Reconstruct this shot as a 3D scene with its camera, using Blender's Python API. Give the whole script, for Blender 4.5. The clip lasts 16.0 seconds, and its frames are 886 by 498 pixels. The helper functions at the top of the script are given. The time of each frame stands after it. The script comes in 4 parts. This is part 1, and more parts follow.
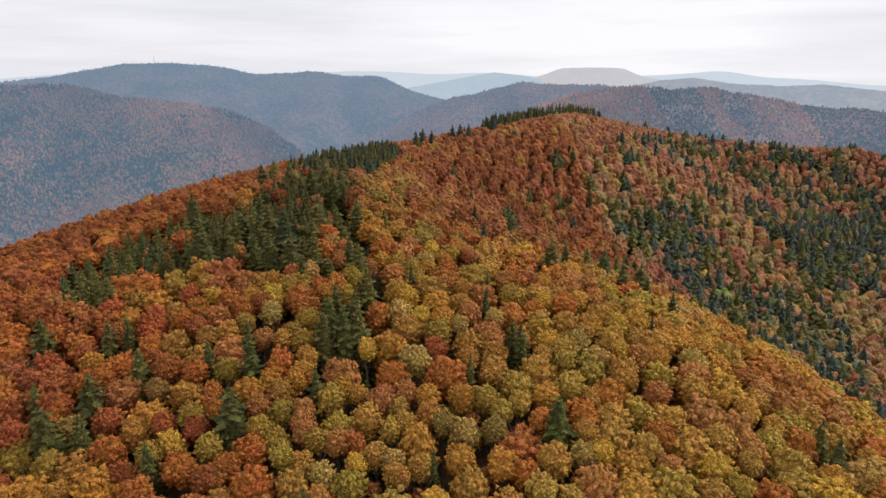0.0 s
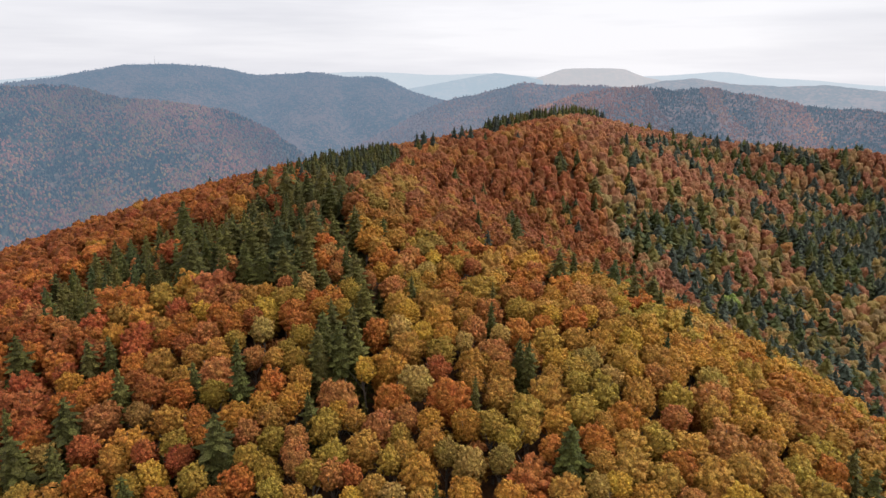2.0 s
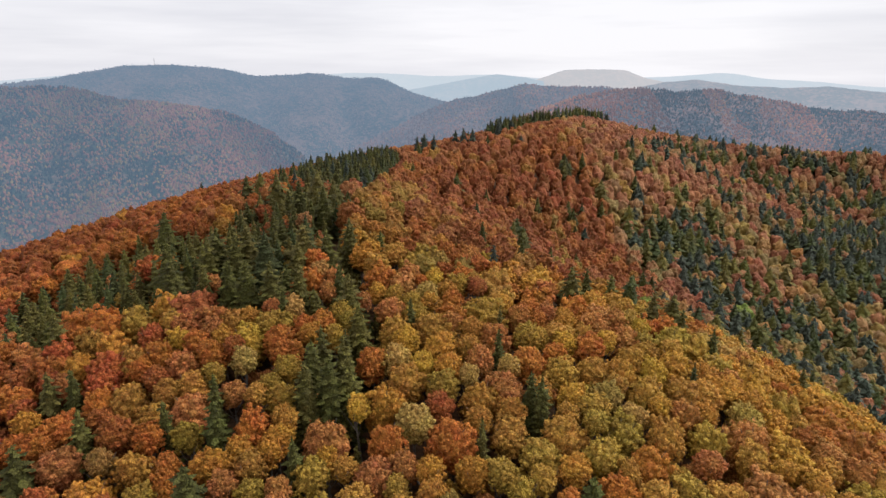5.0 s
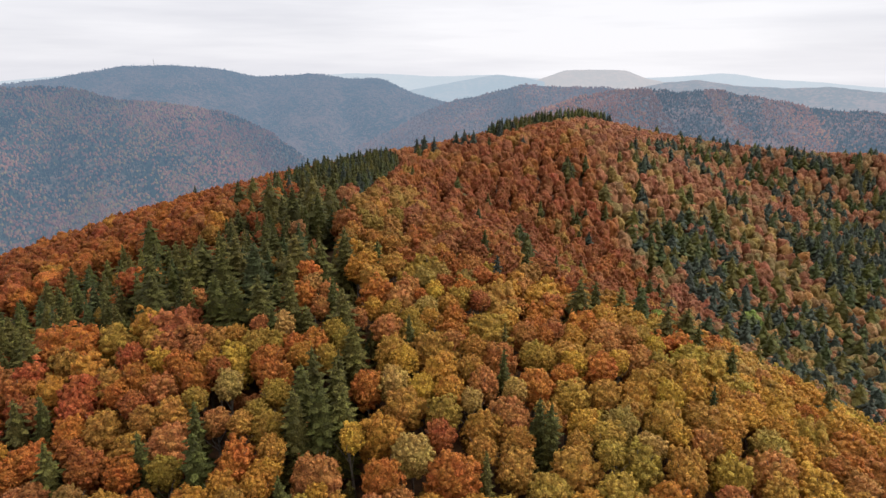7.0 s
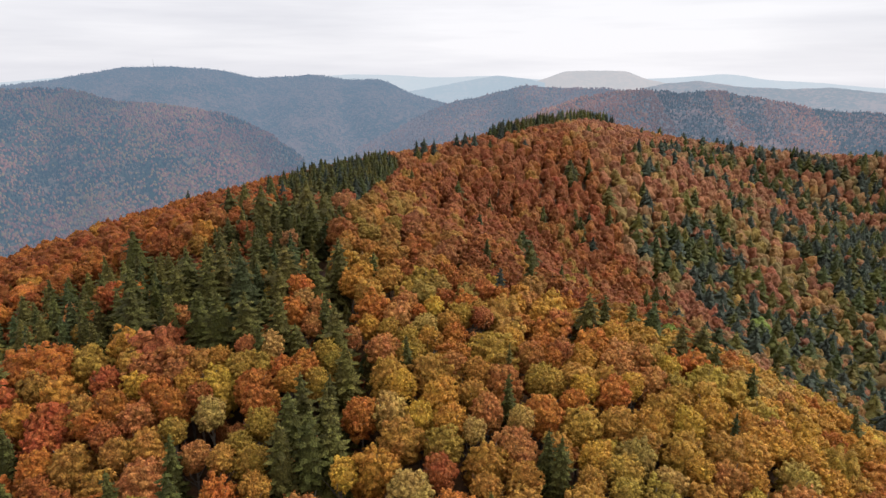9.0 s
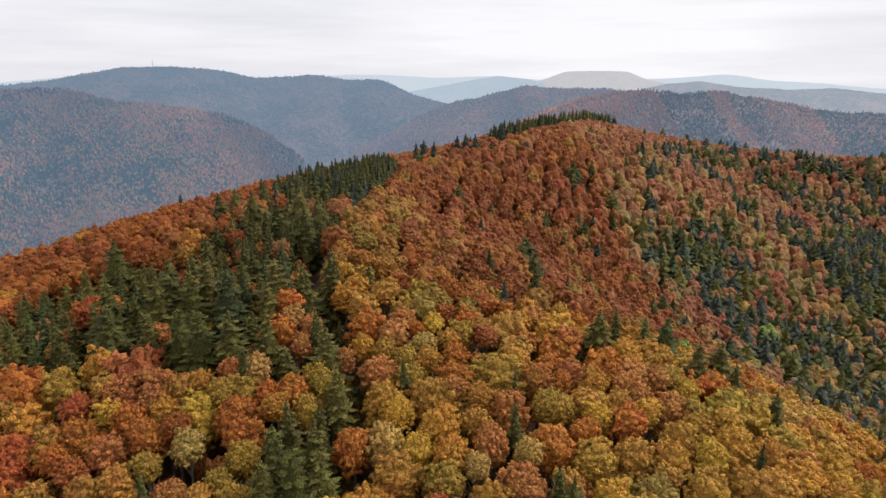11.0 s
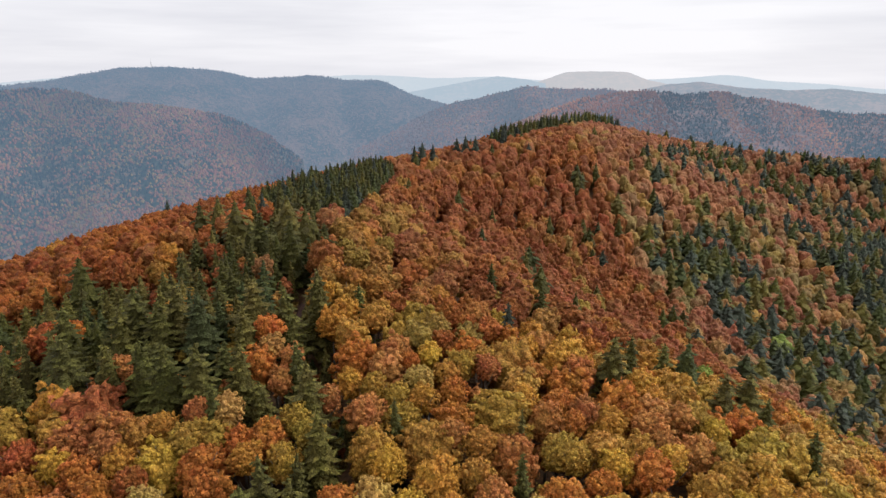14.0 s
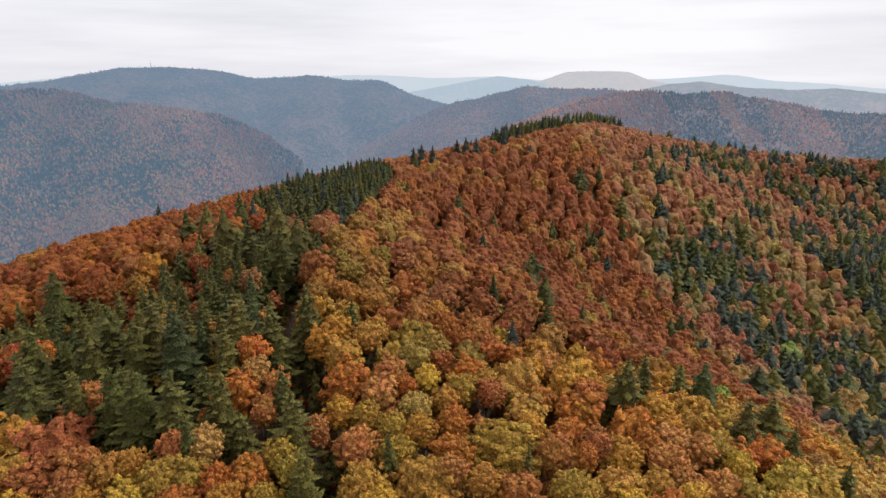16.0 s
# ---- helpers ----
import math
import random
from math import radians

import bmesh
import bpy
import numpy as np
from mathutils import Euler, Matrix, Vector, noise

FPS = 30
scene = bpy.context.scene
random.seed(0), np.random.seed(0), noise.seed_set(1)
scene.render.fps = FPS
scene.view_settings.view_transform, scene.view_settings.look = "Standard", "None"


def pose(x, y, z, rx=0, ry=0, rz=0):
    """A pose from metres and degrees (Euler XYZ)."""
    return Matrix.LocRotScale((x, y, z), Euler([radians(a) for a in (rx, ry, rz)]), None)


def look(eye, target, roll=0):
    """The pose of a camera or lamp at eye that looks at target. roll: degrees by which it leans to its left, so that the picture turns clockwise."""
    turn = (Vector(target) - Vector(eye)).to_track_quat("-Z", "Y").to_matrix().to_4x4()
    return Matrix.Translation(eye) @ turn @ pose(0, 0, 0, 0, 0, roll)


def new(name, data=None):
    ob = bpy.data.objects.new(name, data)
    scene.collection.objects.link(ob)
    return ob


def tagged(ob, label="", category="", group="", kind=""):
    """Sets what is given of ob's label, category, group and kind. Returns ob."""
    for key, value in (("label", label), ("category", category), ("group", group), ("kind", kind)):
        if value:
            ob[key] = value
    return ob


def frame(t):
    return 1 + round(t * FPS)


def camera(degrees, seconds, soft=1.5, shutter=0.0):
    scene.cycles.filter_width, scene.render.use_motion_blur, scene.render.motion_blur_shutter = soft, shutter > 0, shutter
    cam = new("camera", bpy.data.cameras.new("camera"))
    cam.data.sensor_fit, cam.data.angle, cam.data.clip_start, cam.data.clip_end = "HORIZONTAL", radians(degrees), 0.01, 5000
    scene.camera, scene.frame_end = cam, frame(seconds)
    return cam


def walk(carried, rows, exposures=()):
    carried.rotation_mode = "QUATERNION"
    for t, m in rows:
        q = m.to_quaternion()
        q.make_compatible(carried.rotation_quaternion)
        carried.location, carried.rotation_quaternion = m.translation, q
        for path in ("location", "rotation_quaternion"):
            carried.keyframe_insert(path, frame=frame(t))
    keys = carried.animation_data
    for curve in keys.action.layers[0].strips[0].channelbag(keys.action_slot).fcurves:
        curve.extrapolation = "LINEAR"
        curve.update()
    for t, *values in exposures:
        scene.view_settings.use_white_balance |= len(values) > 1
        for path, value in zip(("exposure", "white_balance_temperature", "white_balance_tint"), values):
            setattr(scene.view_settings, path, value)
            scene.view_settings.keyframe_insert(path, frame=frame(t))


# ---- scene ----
import collections

cam = camera(70.0, 16.0, soft=1.5)
METRES, EYE, TILT, LEAN, TURN = 65.0, 150.0, -16.0, 0.0, 0.0
DEEP = 1.515
ROWS = [
    (0.0, 0.0, 0.0, 0.0, 0.0, -0.0, -0.0),
    (0.5, -0.0016, 0.0272, 0.012, 0.06, 0.0, 0.02),
    (1.0, -0.0037, 0.0554, 0.0243, 0.1, 0.02, 0.04),
    (1.5, -0.0057, 0.0839, 0.0363, 0.14, 0.07, 0.02),
    (2.0, -0.0071, 0.1126, 0.0488, 0.14, 0.09, -0.0),
    (2.5, -0.0082, 0.1414, 0.0612, 0.16, 0.11, -0.03),
    (3.0, -0.0096, 0.1704, 0.0742, 0.17, 0.15, -0.04),
    (3.5, -0.0105, 0.1998, 0.0872, 0.17, 0.17, -0.03),
    (4.0, -0.0119, 0.2297, 0.1004, 0.18, 0.18, -0.03),
    (6.5, -0.0171, 0.3753, 0.1646, 0.23, 0.28, -0.04),
    (7.0, -0.0171, 0.4039, 0.1772, 0.24, 0.27, -0.04),
    (7.5, -0.0165, 0.4327, 0.1897, 0.26, 0.31, -0.05),
    (8.0, -0.0162, 0.4612, 0.2026, 0.27, 0.34, -0.02),
    (8.5, -0.0157, 0.49, 0.2154, 0.27, 0.37, -0.02),
    (9.0, -0.0159, 0.5187, 0.2285, 0.29, 0.4, -0.0),
    (11.5, -0.0164, 0.663, 0.2922, 0.3, 0.45, -0.04),
    (12.0, -0.0155, 0.6913, 0.3045, 0.29, 0.48, -0.04),
    (12.5, -0.0139, 0.7195, 0.3167, 0.28, 0.46, -0.03),
    (13.0, -0.0122, 0.7474, 0.3287, 0.3, 0.48, -0.04),
    (13.5, -0.0102, 0.7753, 0.3407, 0.29, 0.48, -0.04),
    (14.0, -0.0085, 0.8031, 0.3527, 0.29, 0.48, -0.04),
    (14.5, -0.0067, 0.8306, 0.365, 0.3, 0.47, -0.01),
    (15.0, -0.0055, 0.8589, 0.3774, 0.31, 0.47, -0.02),
    (15.5, -0.0045, 0.8867, 0.3902, 0.33, 0.47, -0.01),
    (16.0, -0.0042, 0.9146, 0.4026, 0.34, 0.47, -0.0),
]
walk(cam, [(t, pose(0, 0, EYE, TILT, LEAN, TURN) @ pose(METRES * x, METRES * DEEP * y, METRES * z, 90 + pitch / DEEP, roll, yaw / DEEP)) for t, x, y, z, yaw, pitch, roll in ROWS])

# ---- world, sun ----
world = bpy.data.worlds.new("overcast_sky")
scene.world = world
world.use_nodes = True
wn, wl = world.node_tree.nodes, world.node_tree.links
wn.clear()
w_out = wn.new("ShaderNodeOutputWorld")
w_bg = wn.new("ShaderNodeBackground")
w_sky = wn.new("ShaderNodeTexSky")
w_sky.sky_type, w_sky.sun_disc = "NISHITA", False
w_sky.sun_elevation, w_sky.sun_rotation = radians(40.0), radians(72)
w_dim = wn.new("ShaderNodeMix")
w_dim.data_type, w_dim.blend_type = "RGBA", "MULTIPLY"
w_dim.inputs[0].default_value = 1.0
w_dim.inputs[7].default_value = (0.1, 0.1, 0.1, 1)
w_co = wn.new("ShaderNodeTexCoord")
w_map = wn.new("ShaderNodeMapping")
w_map.inputs["Scale"].default_value = (1.3, 1.3, 15.0)
w_map.inputs["Location"].default_value = (3.1, 0.4, 1.7)
w_noise = wn.new("ShaderNodeTexNoise")
w_noise.inputs["Scale"].default_value = 1.0
w_noise.inputs["Detail"].default_value = 5.0
w_noise.inputs["Roughness"].default_value = 0.55
w_ramp = wn.new("ShaderNodeValToRGB")
w_ramp.color_ramp.elements[0].position, w_ramp.color_ramp.elements[0].color = 0.34, (0.8, 0.8, 0.86, 1)
w_ramp.color_ramp.elements[1].position, w_ramp.color_ramp.elements[1].color = 0.56, (1.0, 0.99, 1.03, 1)
w_mix = wn.new("ShaderNodeMix")
w_mix.data_type = "RGBA"
w_mix.inputs[0].default_value = 0.95
wl.new(w_co.outputs["Generated"], w_map.inputs["Vector"])
wl.new(w_map.outputs["Vector"], w_noise.inputs["Vector"])
wl.new(w_noise.outputs["Fac"], w_ramp.inputs["Fac"])
wl.new(w_sky.outputs["Color"], w_dim.inputs[6])
wl.new(w_dim.outputs[2], w_mix.inputs[6])
wl.new(w_ramp.outputs["Color"], w_mix.inputs[7])
wl.new(w_mix.outputs[2], w_bg.inputs["Color"])
# an overcast sky grows brighter towards the zenith
w_sep = wn.new("ShaderNodeSeparateXYZ")
w_up = wn.new("ShaderNodeMapRange")
w_up.inputs["From Min"].default_value, w_up.inputs["From Max"].default_value = 0.1, 1.0
w_up.inputs["To Min"].default_value, w_up.inputs["To Max"].default_value = 1.0, 1.45
wl.new(w_co.outputs["Generated"], w_sep.inputs[0])
wl.new(w_sep.outputs[2], w_up.inputs["Value"])
wl.new(w_up.outputs["Result"], w_bg.inputs["Strength"])
wl.new(w_bg.outputs["Background"], w_out.inputs["Surface"])

sun = new("sun", bpy.data.lights.new("sun", "SUN"))
sun.data.energy, sun.data.angle, sun.data.color = 2.9, radians(24), (1.0, 0.985, 0.95)
sun.matrix_world = look((238, 77, 210), (0, 0, 0))


# ---- materials ----
def lin(r, g, b):
    """Linear colour from screen values of 0 to 255."""
    return tuple((v / 255 / 12.92) if v < 11 else ((v / 255 + 0.055) / 1.055) ** 2.4 for v in (r, g, b))


def fresh(name):
    m = bpy.data.materials.new(name)
    m.use_nodes = True
    m.node_tree.nodes.clear()
    return m, m.node_tree.nodes, m.node_tree.links


def leaf_material(name, source, thin=0.1, spread=0.2):
    """Foliage: the tree's tint, varied clump by clump and in metre-wide patches, with shade painted into the creases
    and light shining through.
    """
    m, n, l = fresh(name)
    out = n.new("ShaderNodeOutputMaterial")
    if source == "object":
        tint = n.new("ShaderNodeObjectInfo").outputs["Color"]
    else:
        at = n.new("ShaderNodeAttribute")
        at.attribute_name = "tint"
        tint = at.outputs["Color"]
    geo = n.new("ShaderNodeNewGeometry")
    bright = n.new("ShaderNodeMapRange")
    bright.inputs["To Min"].default_value, bright.inputs["To Max"].default_value = 1 - spread, 1 + spread
    l.new(geo.outputs["Random Per Island"], bright.inputs["Value"])
    patch = n.new("ShaderNodeTexNoise")
    patch.inputs["Scale"].default_value, patch.inputs["Detail"].default_value = 0.35, 3.0
    l.new(geo.outputs["Position"], patch.inputs["Vector"])
    drawn = n.new("ShaderNodeVectorMath")
    drawn.operation = "MULTIPLY"
    drawn.inputs[1].default_value = (1.0, 1.0, 0.85)
    l.new(geo.outputs["Position"], drawn.inputs[0])
    bend = n.new("ShaderNodeTexNoise")
    bend.inputs["Scale"].default_value, bend.inputs["Detail"].default_value = 1.1, 2.0
    l.new(drawn.outputs[0], bend.inputs["Vector"])
    warp = n.new("ShaderNodeVectorMath")
    warp.operation = "MULTIPLY_ADD"
    warp.inputs[1].default_value = (1.3, 1.3, 1.3)
    l.new(bend.outputs["Color"], warp.inputs[0])
    l.new(drawn.outputs[0], warp.inputs[2])
    fleck = n.new("ShaderNodeTexVoronoi")
    fleck.inputs["Scale"].default_value = 2.1
    l.new(warp.outputs[0], fleck.inputs["Vector"])
    # painted relief: leaf tufts lighter at their middles, shaded dark in the creases
    crease_shade = n.new("ShaderNodeMapRange")
    crease_shade.inputs["From Min"].default_value, crease_shade.inputs["From Max"].default_value = 0.15, 0.75
    crease_shade.inputs["To Min"].default_value, crease_shade.inputs["To Max"].default_value = 1.3, 0.55
    l.new(fleck.outputs["Distance"], crease_shade.inputs["Value"])
    value = n.new("ShaderNodeMath")
    value.operation = "MULTIPLY"
    l.new(crease_shade.outputs["Result"], value.inputs[0])
    l.new(bright.outputs["Result"], value.inputs[1])
    bmp = n.new("ShaderNodeBump")
    bmp.invert = True
    bmp.inputs["Strength"].default_value, bmp.inputs["Distance"].default_value = 0.8, 0.5
    l.new(fleck.outputs["Distance"], bmp.inputs["Height"])
    hue = n.new("ShaderNodeHueSaturation")
    turn = n.new("ShaderNodeMapRange")
    turn.inputs["To Min"].default_value, turn.inputs["To Max"].default_value = 0.488, 0.51
    turn.inputs["From Min"].default_value, turn.inputs["From Max"].default_value = 0.3, 0.7
    l.new(patch.outputs["Fac"], turn.inputs["Value"])
    l.new(turn.outputs["Result"], hue.inputs["Hue"])
    l.new(value.outputs[0], hue.inputs["Value"])
    l.new(tint, hue.inputs["Color"])
    dif = n.new("ShaderNodeBsdfPrincipled")
    dif.inputs["Roughness"].default_value = 0.75
    dif.inputs["Specular IOR Level"].default_value = 0.15
    l.new(bmp.outputs["Normal"], dif.inputs["Normal"])
    tra = n.new("ShaderNodeBsdfTranslucent")
    mix = n.new("ShaderNodeMixShader")
    mix.inputs[0].default_value = thin
    l.new(hue.outputs["Color"], dif.inputs["Base Color"])
    l.new(hue.outputs["Color"], tra.inputs["Color"])
    l.new(dif.outputs[0], mix.inputs[1])
    l.new(tra.outputs[0], mix.inputs[2])
    l.new(mix.outputs[0], out.inputs["Surface"])
    return m


def rough_material(name, low, high, scale, bump=0.3, rough=0.9):
    """A matt natural surface that wavers between two colours at two scales."""
    m, n, l = fresh(name)
    out = n.new("ShaderNodeOutputMaterial")
    geo = n.new("ShaderNodeNewGeometry")
    a, b = n.new("ShaderNodeTexNoise"), n.new("ShaderNodeTexNoise")
    a.inputs["Scale"].default_value, a.inputs["Detail"].default_value = scale, 6.0
    b.inputs["Scale"].default_value, b.inputs["Detail"].default_value = scale * 9, 4.0
    for t in (a, b):
        l.new(geo.outputs["Position"], t.inputs["Vector"])
    mid = n.new("ShaderNodeMath")
    mid.operation = "MULTIPLY_ADD"
    mid.inputs[1].default_value = 0.5
    half = n.new("ShaderNodeMath")
    half.operation = "MULTIPLY"
    half.inputs[1].default_value = 0.5
    l.new(b.outputs["Fac"], half.inputs[0])
    l.new(a.outputs["Fac"], mid.inputs[0])
    l.new(half.outputs[0], mid.inputs[2])
    ramp = n.new("ShaderNodeValToRGB")
    ramp.color_ramp.elements[0].position, ramp.color_ramp.elements[0].color = 0.35, (*low, 1)
    ramp.color_ramp.elements[1].position, ramp.color_ramp.elements[1].color = 0.65, (*high, 1)
    l.new(mid.outputs[0], ramp.inputs["Fac"])
    dif = n.new("ShaderNodeBsdfPrincipled")
    dif.inputs["Roughness"].default_value = rough
    dif.inputs["Specular IOR Level"].default_value = 0.2
    bmp = n.new("ShaderNodeBump")
    bmp.inputs["Strength"].default_value, bmp.inputs["Distance"].default_value = bump, 0.1
    l.new(b.outputs["Fac"], bmp.inputs["Height"])
    l.new(bmp.outputs["Normal"], dif.inputs["Normal"])
    l.new(ramp.outputs["Color"], dif.inputs["Base Color"])
    l.new(dif.outputs[0], out.inputs["Surface"])
    return m


def hazed_material(name, colours, haze_colour, clear, grain, patch, attribute=False, depth=None):
    """A far wooded hillside with haze painted in: the surface itself glows in the haze's colour, and clear is the share
    left to its own colour.
    """
    m, n, l = fresh(name)
    out = n.new("ShaderNodeOutputMaterial")
    geo = n.new("ShaderNodeNewGeometry")
    dif = n.new("ShaderNodeBsdfDiffuse")
    if attribute:
        at = n.new("ShaderNodeAttribute")
        at.attribute_name = "tint"
        l.new(at.outputs["Color"], dif.inputs["Color"])
    else:
        cell = n.new("ShaderNodeTexVoronoi")
        cell.inputs["Scale"].default_value = grain
        big = n.new("ShaderNodeTexNoise")
        big.inputs["Scale"].default_value, big.inputs["Detail"].default_value = patch, 5.0
        l.new(geo.outputs["Position"], cell.inputs["Vector"])
        l.new(geo.outputs["Position"], big.inputs["Vector"])
        sep = n.new("ShaderNodeSeparateColor")
        l.new(cell.outputs["Color"], sep.inputs["Color"])
        add = n.new("ShaderNodeMath")
        add.operation = "MULTIPLY_ADD"
        add.inputs[1].default_value, add.inputs[2].default_value = 0.5, -0.25
        both = n.new("ShaderNodeMath")
        both.operation = "ADD"
        l.new(sep.outputs[0], add.inputs[0])
        l.new(add.outputs[0], both.inputs[0])
        l.new(big.outputs["Fac"], both.inputs[1])
        ramp = n.new("ShaderNodeValToRGB")
        ramp.color_ramp.elements[0].position, ramp.color_ramp.elements[0].color = 0.3, (*colours[0], 1)
        ramp.color_ramp.elements[1].position, ramp.color_ramp.elements[1].color = 0.7, (*colours[-1], 1)
        for k, c in enumerate(colours[1:-1]):
            ramp.color_ramp.elements.new(0.3 + 0.4 * (k + 1) / (len(colours) - 1)).color = (*c, 1)
        l.new(both.outputs[0], ramp.inputs["Fac"])
        l.new(ramp.outputs["Color"], dif.inputs["Color"])
    # haze is mixed in as emission from the hillside's own surface
    haze_glow = n.new("ShaderNodeEmission")
    haze_glow.inputs["Color"].default_value = (*haze_colour, 1)
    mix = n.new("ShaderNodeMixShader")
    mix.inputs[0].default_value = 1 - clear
    if depth:       # the painted haze thickens with distance from the origin
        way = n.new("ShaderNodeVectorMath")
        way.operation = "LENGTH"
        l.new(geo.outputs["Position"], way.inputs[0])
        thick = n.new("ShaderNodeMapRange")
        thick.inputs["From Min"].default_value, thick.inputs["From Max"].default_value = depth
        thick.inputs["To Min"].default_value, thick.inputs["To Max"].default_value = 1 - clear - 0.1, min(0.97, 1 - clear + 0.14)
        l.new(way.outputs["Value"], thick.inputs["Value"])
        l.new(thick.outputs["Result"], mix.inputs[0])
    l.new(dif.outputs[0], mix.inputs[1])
    l.new(haze_glow.outputs[0], mix.inputs[2])
    l.new(mix.outputs[0], out.inputs["Surface"])
    return m


LEAF_ONE = leaf_material("leaves", "object")
LEAF_MANY = leaf_material("leaves_of_the_forest", "attribute")
NEEDLE_ONE = leaf_material("needles", "object", 0.06, 0.45)
NEEDLE_MANY = leaf_material("needles_of_the_forest", "attribute", 0.06, 0.45)
BARK = rough_material("bark", (0.07, 0.055, 0.045), (0.2, 0.17, 0.14), 1.2)
LITTER = rough_material("leaf_litter", (0.035, 0.024, 0.016), (0.15, 0.075, 0.035), 0.12)
SOIL = rough_material("track_soil", (0.03, 0.02, 0.018), (0.1, 0.052, 0.04), 0.5)
STEEL = rough_material("mast_steel", (0.3, 0.31, 0.33), (0.42, 0.43, 0.45), 2.0, 0.05, 0.5)

TINTS = {name: lin(*c) for name, c in dict(
    rust=(166, 92, 48), orange=(190, 114, 50), amber=(205, 145, 56), ochre=(191, 142, 62), olive=(173, 149, 60), yellow=(212, 168, 64),
    red=(180, 92, 54), brown=(192, 124, 72), maroon=(178, 102, 64), tan=(172, 130, 72), moss=(146, 132, 66), lime=(136, 152, 70), gold=(194, 164, 88),
    # dusk is spruce green greyed as if through haze
    spruce=(106, 104, 50), fir=(92, 99, 56), pine=(124, 115, 56), dusk=(84, 92, 76)).items()}
WORDS = dict(rust="rust-brown", orange="bright orange", amber="amber", ochre="ochre", olive="olive-yellow", yellow="golden yellow", red="russet-red",
             brown="dull brown", tan="pale tan", moss="mossy green-brown", maroon="maroon", lime="still green", gold="pale gold", spruce="dark green", fir="bluish green", pine="olive green", dusk="blackish green")


# ---- the lie of the land: treetop heights on a coarse net, 60 m by 110 m, eased from knot to knot ----
NET = np.array([
    [26, 39, 51, 56, 52, 51, 46, 8, -44, -101, -159],
    [37, 67, 87, 101, 96, 98, 66, 0, -50, -94, -136],
    [37, 78, 97, 113, 98, 62, 29, -15, -53, -83, -112],
    [18, 63, 91, 99, 83, 44, 22, -14, -51, -72, -89],
    [-14, 37, 77, 93, 92, 84, 36, -4, -48, -62, -66],
    [-47, 7, 54, 82, 91, 104, 96, 51, -15, -46, -50],
    [-66, -16, 29, 59, 75, 91, 105, 90, 30, -23, -53],
    [-74, -33, 5, 36, 59, 78, 97, 103, 54, -5, -46],
    [-79, -48, -17, 13, 41, 66, 85, 88, 69, 57, 48]], float)
U0, DU, V0, DV = -240.0, 60.0, 80.0, 110.0
TALL = 20.0


def eased(f):
    return np.stack([(1 - f) ** 3, 3 * f ** 3 - 6 * f * f + 4, -3 * f ** 3 + 3 * f * f + 3 * f + 1, f ** 3]) / 6


def treetops(x, y):
    """Height of the treetops over the plan."""
    rows, cols = NET.shape
    u = np.clip((200 * np.arcsinh(x / 200) - U0) / DU, 0, cols - 1.000001)
    v = np.clip((y - V0) / DV, 0, rows - 1.000001)
    i, j = u.astype(int), v.astype(int)
    wu, wv, z = eased(u - i), eased(v - j), 0
    for a in range(4):
        for b in range(4):
            z = z + wv[a] * wu[b] * NET[np.clip(j - 1 + a, 0, rows - 1), np.clip(i - 1 + b, 0, cols - 1)]
    out = np.hypot(np.maximum(np.maximum(-310 - x, x - 640), 0), np.maximum(np.maximum(40 - y, y - 985), 0))
    return np.maximum(z - 0.42 * out, -330 + 14 * np.sin(x / 310 + 1) * np.cos(y / 270))


def ground_height(x, y):
    return treetops(np.asarray(x, float), np.asarray(y, float)) - TALL


def wave(a, b, seed):
    """Smooth uneven relief between about -1 and 1."""
    r = np.random.RandomState(seed)
    s = 0
    for k in range(6):
        f = 1.7 ** k
        s = s + np.sin(a * f * r.uniform(0.7, 1.3) + r.uniform(0, 6.3) + 1.3 * np.sin(b * f * r.uniform(0.7, 1.3) + r.uniform(0, 6.3))) / 1.5 ** k
    return s / 2.2


def mesh_from(name, verts, faces, material, tints=None, smooth=False):
    """A mesh from vertex and quad arrays; tints: a colour for every vertex."""
    me = bpy.data.meshes.new(name)
    verts, faces = np.asarray(verts, np.float32), np.asarray(faces, np.int32)
    k = faces.shape[1]
    me.vertices.add(len(verts))
    me.vertices.foreach_set("co", verts.ravel())
    me.loops.add(faces.size)
    me.loops.foreach_set("vertex_index", faces.ravel())
    me.polygons.add(len(faces))
    me.polygons.foreach_set("loop_start", np.arange(0, faces.size, k, dtype=np.int32))
    me.polygons.foreach_set("loop_total", np.full(len(faces), k, np.int32))
    if smooth:
        me.polygons.foreach_set("use_smooth", np.ones(len(faces), bool))
    me.update(calc_edges=True)
    if tints is not None:
        at = me.attributes.new("tint", "FLOAT_COLOR", "POINT")
        at.data.foreach_set("color", np.concatenate([tints, np.ones((len(tints), 1))], 1).astype(np.float32).ravel())
    me.materials.append(material)
    return me


def sheet(nx, ny):
    j, i = np.mgrid[0:ny - 1, 0:nx - 1]
    a = (j * nx + i).ravel()
    return np.stack([a, a + 1, a + nx + 1, a + nx], 1)


# ---- ground ----
gx = 45 * np.sinh(np.linspace(-5.37, 5.37, 201))
gy = 250 + 60 * np.sinh(np.linspace(-4.6, 5.04, 201))
X, Y = np.meshgrid(gx, gy)
Z = ground_height(X, Y) + 0.35 * wave(X / 9, Y / 9, 5)
tagged(new("ground", mesh_from("ground", np.stack([X, Y, Z], -1).reshape(-1, 3), sheet(201, 201), LITTER, smooth=True)),
       "brown leaf-littered forest floor of the wooded hills", "ground", kind="structure")

